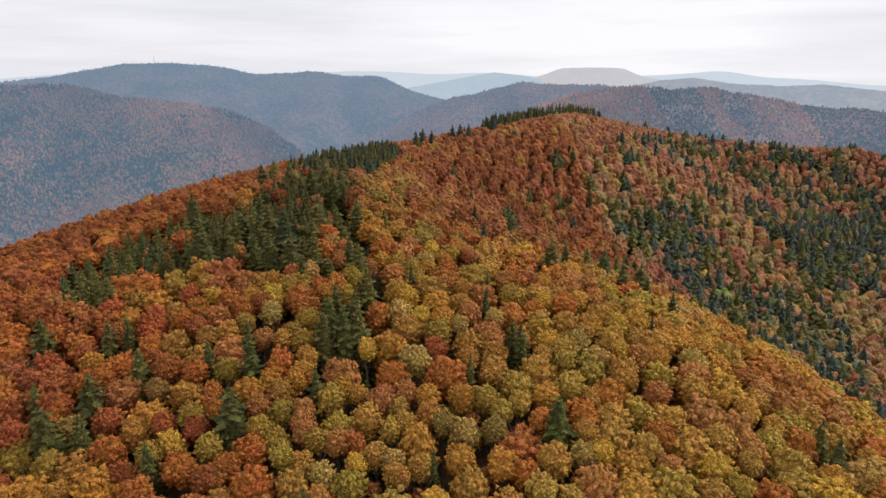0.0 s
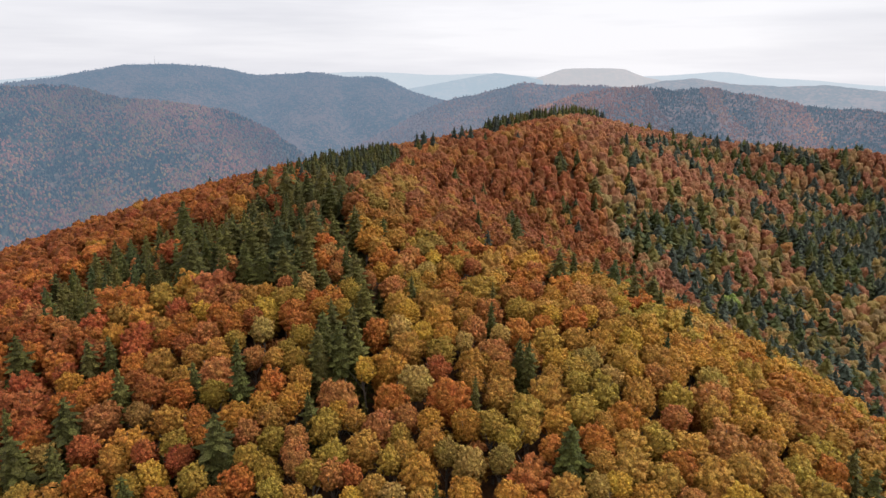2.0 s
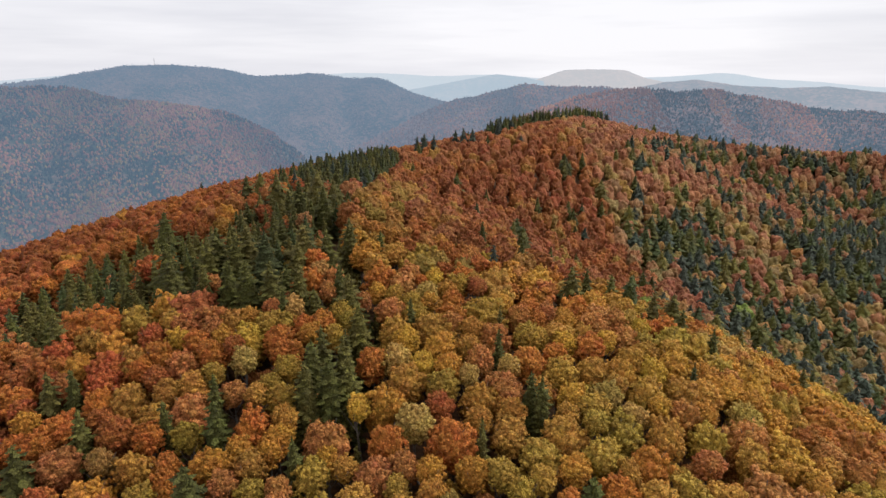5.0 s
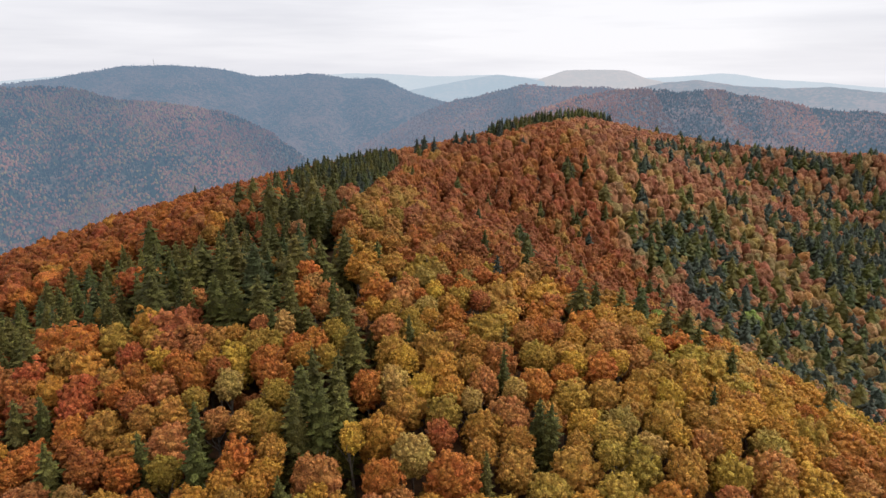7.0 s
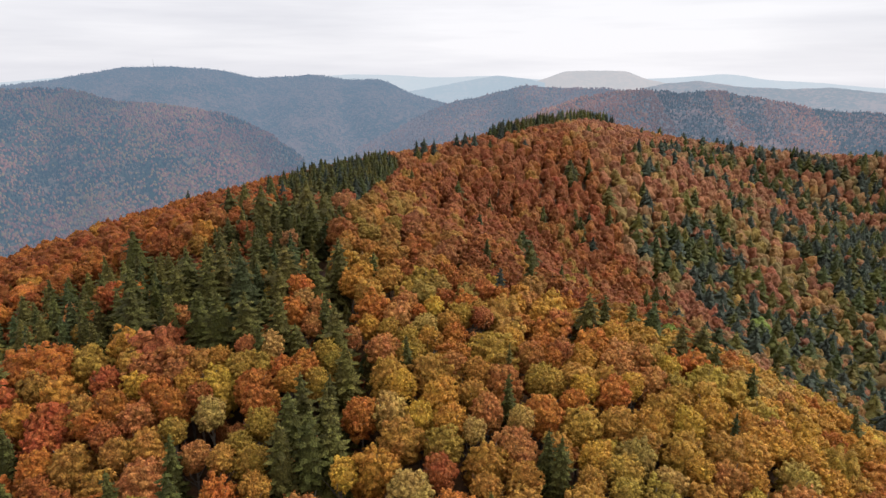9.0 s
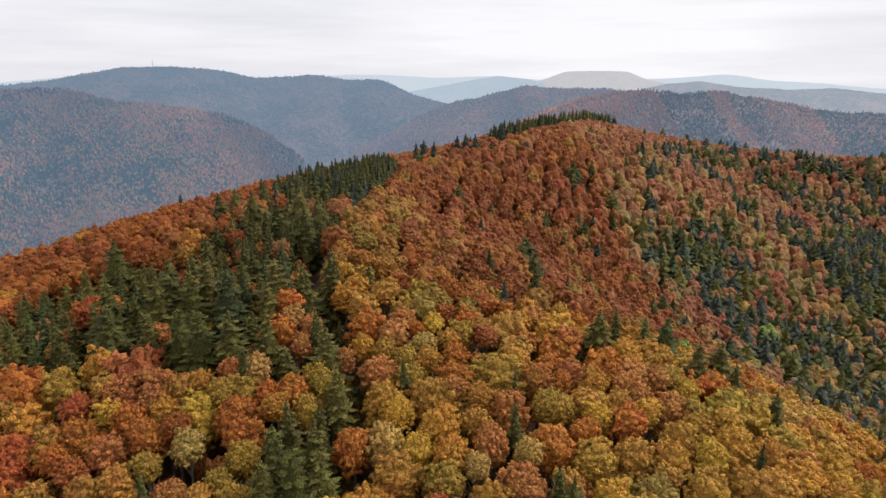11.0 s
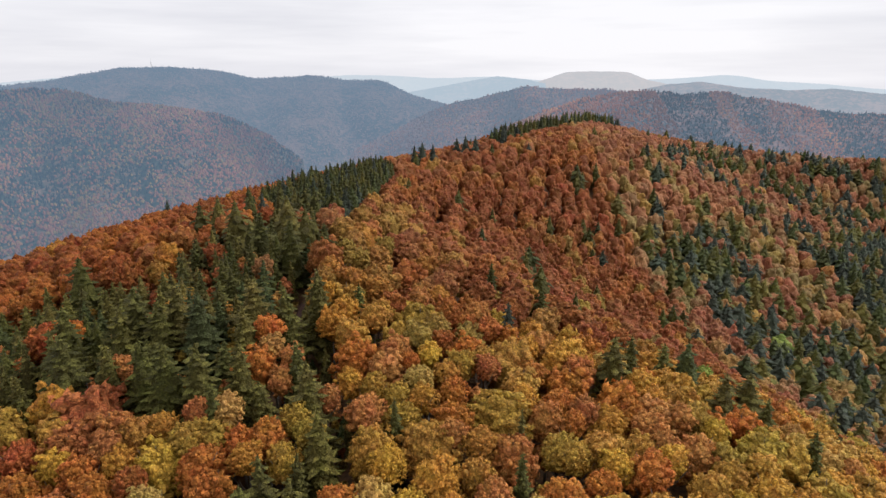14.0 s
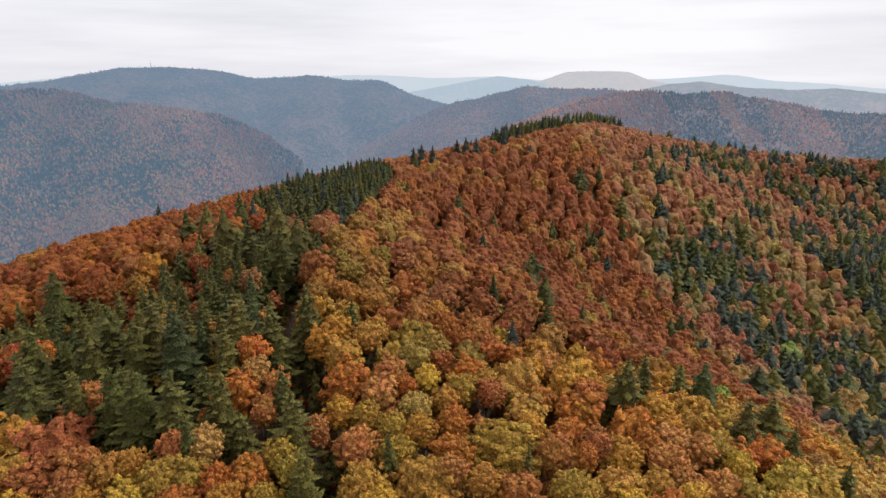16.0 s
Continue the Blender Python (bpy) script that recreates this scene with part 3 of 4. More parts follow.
OCHRE_FOOT = [(-73, 159, 0.68), (-64, 159, 0.49), (-63, 140, 0.55), (-71, 130, 0.54), (-40, 140, 0.47), (-81, 120, 0.58), (-31, 120, 0.42), (13, 152, 0.58), (14, 157, 0.42),
    (7, 161, 0.63), (19, 139, 0.42), (-9, 132, 0.42), (-18, 133, 0.53), (-15, 122, 0.39), (25, 123, 0.53), (48, 153, 0.61), (41, 137, 0.56), (55, 138, 0.61),
    (58, 130, 0.76), (66, 132, 0.59), (47, 128, 0.55), (66, 149, 0.53), (25, 151, 0.68), (-59, 161, 0.53), (-32, 114, 0.5), (6, 117, 0.65)]
OCHRE_SLOPE = [(-53, 186, 0.39), (-73, 186, 0.49), (-14, 185, 0.72), (-4, 186, 0.76), (0, 207, 0.46), (6, 185, 0.41), (30, 189, 0.74), (37, 189, 0.53), (53, 212, 0.9),
    (-57, 185, 0.61), (48, 167, 0.68), (57, 169, 0.67), (63, 170, 0.68), (-92, 181, 0.53), (-77, 172, 0.59), (-10, 166, 0.65)]
OLIVE_BROW = [(-12, 220, 0.53), (143, 292, 0.85), (153, 604, 0.79), (150, 612, 0.65), (225, 417, 0.69), (14, 238, 0.49), (68, 374, 0.51), (148, 545, 0.78), (158, 538, 0.71),
    (218, 650, 0.72), (186, 517, 0.64), (163, 484, 0.65), (114, 435, 0.52), (-7, 229, 0.83), (50, 302, 0.65), (68, 391, 0.8), (73, 371, 0.72), (-23, 325, 0.73)]
OLIVE_FOOT = [(-59, 132, 0.4), (-55, 147, 0.42), (-38, 134, 0.46), (-65, 122, 0.46), (-52, 123, 0.45), (-87, 121, 0.45), (-38, 126, 0.48), (-42, 128, 0.36), (-35, 120, 0.39),
    (-38, 158, 0.53), (11, 140, 0.48), (-12, 130, 0.37), (-27, 138, 0.47), (-28, 125, 0.4), (14, 136, 0.38), (33, 159, 0.47), (39, 154, 0.71), (58, 155, 0.64),
    (49, 139, 0.58), (90, 145, 0.67), (80, 136, 0.59), (81, 129, 0.82), (-55, 164, 0.37), (-41, 161, 0.36), (-96, 125, 0.67), (-20, 115, 0.54), (21, 115, 0.5),
    (49, 118, 0.93), (79, 122, 0.66)]
OLIVE_SLOPE = [(-47, 183, 0.54), (-43, 184, 0.5), (-29, 188, 0.32), (-15, 199, 0.39), (-10, 197, 0.35), (3, 211, 0.47), (9, 196, 1.0), (21, 187, 0.5), (53, 203, 0.52),
    (54, 190, 0.48), (64, 195, 0.69), (70, 196, 0.62), (24, 185, 0.35), (66, 199, 0.67), (86, 176, 0.74), (-84, 188, 0.67)]
ORANGE_BROW = [(-90, 221, 0.46), (51, 255, 0.57), (125, 296, 1.14), (279, 586, 0.62), (292, 479, 0.75), (67, 219, 0.37), (47, 221, 0.35), (108, 442, 0.78), (-73, 329, 0.66),
    (-37, 265, 0.99), (-121, 289, 0.7), (-116, 304, 0.61), (-133, 367, 0.62)]
ORANGE_FOOT = [(-85, 152, 0.62), (-57, 140, 0.45), (-101, 162, 0.55), (-87, 147, 0.46), (-79, 158, 0.55), (-63, 146, 0.47), (-43, 123, 0.51), (-42, 150, 0.61), (-57, 118, 0.5),
    (-75, 124, 0.52), (-47, 119, 0.43), (-13, 148, 0.57), (1, 149, 0.76), (23, 134, 0.38), (42, 146, 0.61), (34, 137, 0.58), (51, 131, 0.47), (89, 138, 0.67),
    (-122, 164, 0.83), (-111, 144, 0.6), (-40, 114, 0.66), (114, 146, 0.67), (73, 119, 0.76)]
ORANGE_SLOPE = [(-40, 204, 0.56), (-37, 183, 0.5), (-33, 184, 0.61), (-43, 178, 0.59), (-20, 211, 0.68), (27, 211, 0.67), (23, 201, 0.47), (38, 208, 0.89), (39, 202, 0.57),
    (57, 203, 0.52), (64, 205, 0.65), (99, 210, 0.51), (-112, 169, 0.58), (97, 175, 0.79), (128, 179, 0.72), (-71, 172, 0.69), (-58, 171, 0.57), (-40, 173, 0.59),
    (-96, 184, 0.59), (-90, 186, 0.61), (-19, 172, 0.54), (-102, 193, 0.87), (-95, 192, 0.85)]
RED_BROW = [(-94, 219, 0.51), (10, 229, 0.45), (41, 240, 0.61), (270, 609, 0.71), (281, 613, 0.72), (288, 588, 0.93), (172, 436, 0.99), (85, 228, 0.32), (153, 339, 0.83),
    (52, 426, 0.96), (14, 242, 0.51), (-90, 293, 0.57), (-43, 318, 0.64)]
RED_FOOT = [(-96, 140, 0.54), (-81, 164, 0.57), (-57, 129, 0.42), (-65, 130, 0.27), (-2, 158, 0.45), (18, 128, 0.77), (-20, 126, 0.4), (-102, 132, 0.56)]
RED_SLOPE = [(30, 215, 0.52), (-99, 178, 0.61), (-82, 170, 0.79)]
RUST_BROW = [(-90, 365, 0.57), (-18, 293, 0.77), (-14, 403, 0.82), (-14, 238, 0.62), (-99, 265, 0.62), (-69, 263, 0.5), (-117, 272, 0.73)]
RUST_FOOT = [(101, 158, 0.61), (-69, 117, 0.5), (-50, 115, 0.51)]
RUST_SLOPE = [(100, 168, 0.88)]
FIRS_BROW = [(39, 218, 1.07), (46, 228, 0.74), (54, 227, 0.98), (62, 232, 1.24), (72, 219, 1.31), (127, 328, 1.6), (151, 359, 1.57), (98, 225, 0.87), (172, 315, 1.34),
    (173, 603, 1.12), (150, 536, 1.52), (131, 557, 1.49), (169, 537, 1.6), (156, 506, 1.34), (211, 559, 1.6), (222, 567, 1.3), (263, 654, 1.6), (268, 643, 1.34),
    (343, 874, 1.6), (365, 898, 1.6), (380, 897, 1.6), (414, 868, 1.6), (428, 869, 1.6), (441, 867, 1.6), (402, 869, 1.6), (332, 735, 1.6), (318, 728, 1.53),
    (438, 819, 1.6), (442, 797, 1.6), (226, 641, 1.44)]
FIRS_BROW_B = [(240, 656, 1.34), (239, 548, 1.42), (246, 546, 1.29), (262, 560, 1.34), (198, 522, 1.07), (388, 694, 1.6), (424, 741, 1.6), (445, 757, 1.6), (467, 779, 1.6),
    (543, 853, 1.6), (585, 915, 1.6), (577, 925, 1.6), (549, 922, 1.6), (489, 931, 1.6), (503, 932, 1.6), (210, 681, 1.13), (307, 974, 1.31), (309, 876, 1.19),
    (327, 894, 1.22), (341, 900, 1.24), (120, 396, 1.13), (126, 397, 0.97), (176, 416, 1.17), (191, 386, 1.41), (191, 373, 1.55), (199, 410, 1.39), (249, 492, 1.32),
    (266, 483, 1.51), (266, 471, 1.49), (257, 418, 1.6)]
FIRS_BROW_C = [(228, 357, 1.6), (306, 572, 1.56), (348, 611, 1.6), (365, 616, 1.6), (393, 639, 1.6), (378, 603, 1.6), (342, 570, 1.6), (302, 519, 1.45), (335, 543, 1.6),
    (375, 581, 1.6), (413, 633, 1.6), (358, 540, 1.43), (306, 488, 1.59), (303, 468, 1.55), (284, 558, 1.5), (256, 522, 1.26), (273, 526, 1.42), (254, 536, 1.29),
    (274, 429, 1.41), (34, 342, 0.96), (29, 265, 0.61), (64, 464, 0.77), (7, 435, 1.06), (101, 566, 0.95), (123, 600, 0.89), (43, 281, 0.61), (26, 431, 0.7),
    (329, 610, 1.51), (-98, 243, 1.4), (-62, 218, 1.4)]
FIRS_BROW_D = [(-71, 217, 1.31), (-45, 220, 1.26), (-32, 230, 1.05), (-38, 221, 0.95), (38, 361, 1.39), (33, 294, 1.24), (14, 272, 0.73), (102, 573, 1.4), (-85, 295, 0.99),
    (-70, 287, 1.22), (-81, 302, 1.16), (-57, 270, 1.12), (-55, 296, 1.25), (-46, 283, 1.04), (-47, 266, 1.09)]
FIRS_FOOT = [(-112, 163, 1.17), (-77, 146, 0.88), (-60, 148, 0.74), (-49, 147, 0.93), (-52, 156, 0.64), (-85, 137, 1.06), (-91, 127, 1.15), (-49, 130, 1.23), (-82, 126, 0.72),
    (-86, 160, 0.74), (-91, 159, 0.83), (-100, 139, 0.64), (-63, 117, 0.69), (-32, 157, 1.02), (-27, 159, 1.1), (-23, 161, 0.85), (-31, 139, 0.7), (21, 158, 0.77),
    (7, 147, 0.48), (27, 131, 1.01), (-2, 119, 0.36), (93, 137, 0.72), (94, 131, 0.9), (19, 161, 0.6)]
FIRS_SLOPE = [(-42, 199, 0.82), (-79, 201, 1.13), (-69, 199, 0.96), (-62, 199, 0.93), (-56, 196, 1.28), (-49, 195, 1.24), (-44, 188, 0.6), (-71, 210, 1.15), (-84, 211, 1.34),
    (-64, 213, 1.04), (-55, 213, 1.24), (-45, 212, 0.92), (-27, 192, 1.18), (-23, 181, 0.98), (-31, 201, 0.7), (-10, 188, 0.48), (14, 189, 0.36), (64, 214, 1.03),
    (71, 208, 0.82), (77, 199, 0.71), (101, 193, 0.79), (-32, 165, 0.86), (-25, 167, 0.93), (-31, 172, 0.67), (-102, 182, 1.01)]
TAN_BROW = [(-51, 251, 0.44), (476, 953, 1.13), (462, 976, 1.02), (538, 955, 1.17)]
TAN_FOOT = [(-71, 141, 0.4)]
TAN_SLOPE = [(78, 210, 0.49), (-38, 209, 0.31)]
YELLOW_BROW = [(354, 827, 1.27), (367, 830, 1.39), (385, 845, 1.1), (160, 598, 0.92), (162, 587, 0.7), (403, 812, 0.97), (216, 497, 0.83)]
YELLOW_FOOT = [(-61, 125, 0.48), (-20, 156, 0.32), (29, 163, 0.46), (-19, 120, 0.38), (36, 125, 0.32), (61, 124, 0.68), (88, 121, 0.82)]
YELLOW_SLOPE = [(-51, 179, 0.75), (-68, 178, 0.46), (-4, 213, 0.33), (-11, 180, 0.5), (42, 187, 0.45), (31, 183, 0.43)]
MARKED = (("amber", AMBER_BROW), ("amber", AMBER_FOOT), ("amber", AMBER_SLOPE), ("brown", BROWN_BROW), ("brown", BROWN_FOOT), ("brown", BROWN_SLOPE), ("gold", GOLD_BROW), ("gold", GOLD_FOOT), ("gold", GOLD_SLOPE), ("lime", LIME_BROW), ("maroon", MAROON_BROW), ("maroon", MAROON_FOOT), ("maroon", MAROON_SLOPE), ("moss", MOSS_BROW), ("moss", MOSS_FOOT), ("ochre", OCHRE_BROW), ("ochre", OCHRE_FOOT), ("ochre", OCHRE_SLOPE), ("olive", OLIVE_BROW), ("olive", OLIVE_FOOT), ("olive", OLIVE_SLOPE), ("orange", ORANGE_BROW), ("orange", ORANGE_FOOT), ("orange", ORANGE_SLOPE), ("red", RED_BROW), ("red", RED_FOOT), ("red", RED_SLOPE), ("rust", RUST_BROW), ("rust", RUST_FOOT), ("rust", RUST_SLOPE), ("spruce", FIRS_BROW), ("spruce", FIRS_BROW_B), ("spruce", FIRS_BROW_C), ("spruce", FIRS_BROW_D), ("spruce", FIRS_FOOT), ("spruce", FIRS_SLOPE), ("tan", TAN_BROW), ("tan", TAN_FOOT), ("tan", TAN_SLOPE), ("yellow", YELLOW_BROW), ("yellow", YELLOW_FOOT), ("yellow", YELLOW_SLOPE))
FAR_SPRUCES = [(-159, 436, 1.25), (16, 600, 1.5), (9, 604, 1.3), (24, 598, 1.35), (-18, 568, 1.5), (-24, 566, 1.2), (-10, 572, 1.15)]
MIXES = dict(
    near=dict(ochre=28, amber=26, orange=12, olive=16, brown=5, rust=2, yellow=8, gold=6),
    west=dict(orange=24, rust=22, red=12, ochre=16, olive=8, maroon=6, amber=12, brown=4),
    flank=dict(orange=34, rust=48, red=8, amber=10, brown=4),
    middle=dict(orange=20, ochre=26, amber=22, olive=16, rust=8, brown=5, gold=4),
    crest=dict(rust=54, orange=22, red=3, ochre=10, brown=7, maroon=3),
    # upper and mixed: muted tints imitate the haze over those slopes
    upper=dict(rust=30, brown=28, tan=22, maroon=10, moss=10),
    mixed=dict(ochre=20, olive=16, rust=18, moss=12, tan=14, brown=14, maroon=4, gold=2))

rs = np.random.RandomState(7)


HUES = ("maroon", "red", "rust", "orange", "brown", "amber", "ochre", "yellow", "gold", "tan", "olive", "moss", "lime")


def pick(mix, x, y):
    """A tint out of the mix; neighbours tend to be alike."""
    names = [k for k in HUES if k in MIXES[mix]]
    w = np.cumsum([MIXES[mix][k] for k in names])
    like = 1.35 * float(wave(np.array(x / 26.0), np.array(y / 26.0), 17)) + 0.7 * rs.normal()
    return names[int(np.searchsorted(w, 0.4999 * (1 + math.erf(like / 1.414)) * w[-1]))]


# every tree that stands: plan, kind, tint, radius of the crown, height over the ground
standing = []
cells = collections.defaultdict(list)
CELL = 8.0


def plant(x, y, kind, tint, wide, high):
    standing.append((x, y, kind, tint, wide, high))
    cells[int(x // CELL), int(y // CELL)].append((x, y, wide * (1.0 if kind == "beech" else 0.75)))


def crowded(x, y, wide, share):
    """Whether a crown of that radius would press into those already standing."""
    i, j = int(x // CELL), int(y // CELL)
    for a in range(i - 2, i + 3):
        for b in range(j - 2, j + 3):
            for px, py, pw in cells.get((a, b), ()):
                if (px - x) ** 2 + (py - y) ** 2 < (share * (wide + pw)) ** 2:
                    return True
    return False


def off_track(x, y):
    return float(np.min(np.hypot(path[:, 0] - x, path[:, 1] - y)))


for tint, spots in MARKED:
    for x, y, size in spots:
        if tint == "spruce":
            plant(x, y, "spruce", rs.choice(["spruce", "fir", "pine"], p=[0.5, 0.1, 0.4]), 5.2 * size, TALL + 5.0 * size * rs.uniform(0.9, 1.1))
        else:
            wide = np.clip((9.2 if y < 240 else 7.8) * size, 3.6, 8.6 if y < 300 or tint == "lime" else 7.6)
            plant(x, y, "beech", tint, wide, TALL + 0.25 * (wide - 5.0) + rs.uniform(-0.6, 0.8))
for x, y, size in FAR_SPRUCES:
    plant(x, y, "spruce", "dusk", 3.8 * size, TALL + 6.0 * size)
WOODS = (SPRUCE_WOOD, SPRUCE_CLUMP, SPRUCE_BELT, SPRUCE_CREST)
for poly in WOODS:
    px, py = np.array(poly).T
    near_wood = poly in (SPRUCE_WOOD, SPRUCE_CLUMP)
    for k in range(int((px.max() - px.min()) * (py.max() - py.min()) / 3)):
        x, y = rs.uniform(px.min(), px.max()), rs.uniform(py.min(), py.max())
        luck, wide = rs.uniform(), rs.uniform(2.9, 4.6) * (1.15 if poly is SPRUCE_CREST else 1.0)
        if not inside(poly, x, y) or crowded(x, y, wide, 0.74):
            continue
        if off_track(x, y) < (6.0 if y > 196 else 3.0) or any(math.hypot(x - a, y - c) < d for a, c, d in GAPS):
            continue
        if luck > 0.985 and poly is SPRUCE_WOOD:
            plant(x, y, "beech", pick("west", x, y), wide, TALL - rs.uniform(0, 3))
            continue
        tint = rs.choice(["spruce", "fir", "pine", "dusk"], p=[0.45, 0.1, 0.45, 0.0] if near_wood else [0.45, 0.3, 0.1, 0.15])
        plant(x, y, "spruce", tint, wide, TALL + (rs.uniform(-3.5, 1.0) if near_wood else rs.uniform(6, 11) if poly is SPRUCE_CREST else rs.uniform(-3, 5)))

# the broadleaf canopy closes round them, the wide crowns first
WEST_Y, WEST_X = zip(*WEST_EDGE)
EAST_Y, EAST_X = zip(*EAST_EDGE)
EDGE_Y, EDGE_X = zip(*MIXED_EDGE)
for scale in (1.0, 0.86, 0.74, 0.64):
    for k in range(26000):
        y = 50 + 960 * rs.uniform() ** 1.25
        x = rs.uniform(np.interp(y, WEST_Y, WEST_X), np.interp(y, EAST_Y, EAST_X))
        wide = scale * rs.uniform(5.0, 6.4) * (1.0 if y < 240 or x < -60 else 1.15 if x < 130 else 1.3)
        luck = rs.uniform()
        if y > 260 and scale < 0.7 or crowded(x, y, wide, 0.62 if y < 240 else 0.78) or any(inside(w, x, y) for w in WOODS):
            continue
        if off_track(x, y) < (wide + 1.8 if y > 190 else wide + 0.8) or any(math.hypot(x - a, y - b) < c + 1 for a, b, c in GAPS):
            continue
        edge = np.interp(y, EDGE_Y, EDGE_X)
        spread = wave(np.array(x / 52.0), np.array(y / 52.0), 3)
        pine = 0.012 if x > -60 else 0.0
        if x > edge:
            pine = np.clip(0.08 + 1.15 * spread + min(0.36, (x - edge) / 240), 0.04, 0.9)
            if y > 780:
                pine = np.clip(pine, 0.2, 0.5)
        elif x > edge - 45 and y > 240:
            pine = 0.06
        if luck < pine:
            tint = rs.choice(["spruce", "fir", "pine", "dusk"], p=[0.4, 0.25, 0.2, 0.15] if x < edge else [0.12, 0.25, 0.08, 0.55])
            plant(x, y, "spruce", tint, wide * (0.7 if x < edge else 0.95), TALL + rs.uniform(0, 4) + (3 if x > edge else 0))
            continue
        if x > edge:
            mix = "upper" if y > 740 + 60 * spread or wave(np.array(x / 55.0), np.array(y / 55.0), 9) < -0.25 else "mixed"
        elif y > 300 or (x > 60 and y > 250):
            mix = "crest" if x > -70 else "flank"
        elif x < -75 and y > 215:
            mix = "flank"
        elif x < -28 and y < 215:
            mix = "west"
        else:
            mix = "near" if y < 205 else "middle"
        plant(x, y, "beech", pick(mix, x, y), wide, TALL + 0.3 * (wide - 4.8) + rs.uniform(-1.2, 0.9))


def far_of(s):
    """How near the walk comes to a tree, in plan."""
    return math.hypot(s[0], max(0.0, s[1] - 94.0))


standing.sort(key=far_of)
# undergrowth where the canopy leaves a hole
low = []
for k in range(9000):
    x, y = rs.uniform(-150, 150), rs.uniform(90, 270)
    if abs(x) > y * 0.85 or off_track(x, y) < 3.0 or crowded(x, y, 1.6, 0.7):
        continue
    young = rs.uniform() < (0.7 if off_track(x, y) < 8 else 0.12)
    wide = rs.uniform(2.0, 3.2)
    cells[int(x // CELL), int(y // CELL)].append((x, y, wide))
    low.append((x, y, "spruce" if young else "beech", "pine" if young else rs.choice(["olive", "brown", "ochre", "rust"]), wide, rs.uniform(10, 15)))
# low scrub along the track
for k in range(900):
    x, y = rs.uniform(-56, -8), rs.uniform(188, 262)
    if not 1.3 < off_track(x, y) < 7.5 or crowded(x, y, 0.6, 0.7):
        continue
    young = rs.uniform() < 0.45
    wide = rs.uniform(0.8, 1.5)
    cells[int(x // CELL), int(y // CELL)].append((x, y, wide))
    low.append((x, y, "spruce" if young else "beech", "fir" if young else rs.choice(["olive", "maroon", "moss"]), wide, wide * rs.uniform(2.4, 4.0) if young else wide * 2.2))


def shade_of(name, x=0.0, y=0.0):
    """A tree's colour: its tint, drawn towards a tone and scaled in strength by place, with haze painted into the
    farther ones.
    """
    c = np.array(TINTS[name])
    if name not in ("spruce", "fir", "pine", "dusk", "lime"):
        if y < 240:
            own = 0.85 if name in ("orange", "yellow") else 0.65
            tone = lin(158, 100, 48) if x < -35 else lin(178, 124, 58) if x < 15 else lin(200, 152, 72)
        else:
            # haze put into the base colour: greyer east of -60, paler past 130
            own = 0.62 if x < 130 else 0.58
            tone = lin(160, 96, 46) if x < -60 else lin(162, 108, 70) if x < 130 else lin(158, 122, 98)
        c = own * c + (1 - own) * np.array(tone)
    # strength set by place; past x 130 raised as haze would
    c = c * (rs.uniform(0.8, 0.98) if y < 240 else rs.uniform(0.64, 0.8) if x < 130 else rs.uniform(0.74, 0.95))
    # needles past x 130 kept lighter, again for haze
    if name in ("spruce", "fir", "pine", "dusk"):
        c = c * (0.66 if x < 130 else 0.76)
    return np.clip(c * rs.uniform(0.95, 1.05, 3), 0, 1)


# ---- single trees: the nearest, each with its stem and crown ----
PLAIN = ((0.4, 0.8), (-0.3, 1.0))


def prototype(kind, k):
    if kind == "beech":
        crown = mesh_from("crown", *beech_crown(100 + k, (112, 96, 120, 104, 116, 90)[k], 5, PLAIN, 380, 0.27, 10), LEAF_ONE, smooth=True)
        return crown, mesh_from("trunk", *beech_trunk(200 + k), BARK, smooth=True)
    crown = mesh_from("crown", *spruce_crown(300 + k, 14, 11, (1.0, 0.88, 1.1, 0.95, 0.92, 1.05)[k]), NEEDLE_ONE)
    return crown, mesh_from("trunk", *spruce_trunk(400 + k), BARK, smooth=True)


def crown_lies(kind, wide, high, stretch=1.0):
    """Scale across and upright, and lift, that bring a crown shape to a radius and a height over the ground."""
    if kind == "spruce":
        return wide / 3.7, high / 20.3, 0.0
    tall = wide / CROWN_WIDE * rs.uniform(0.88, 1.12) * stretch
    return wide / CROWN_WIDE, tall, high - CROWN_TOP * tall


SHAPES = {(kind, k): prototype(kind, k) for kind in ("beech", "spruce") for k in range(6)}
MAPLE = ("orange", "amber", "yellow", "red", "maroon", "gold")
single = {"beech": 0, "maple": 0, "spruce": 0}
rest = []
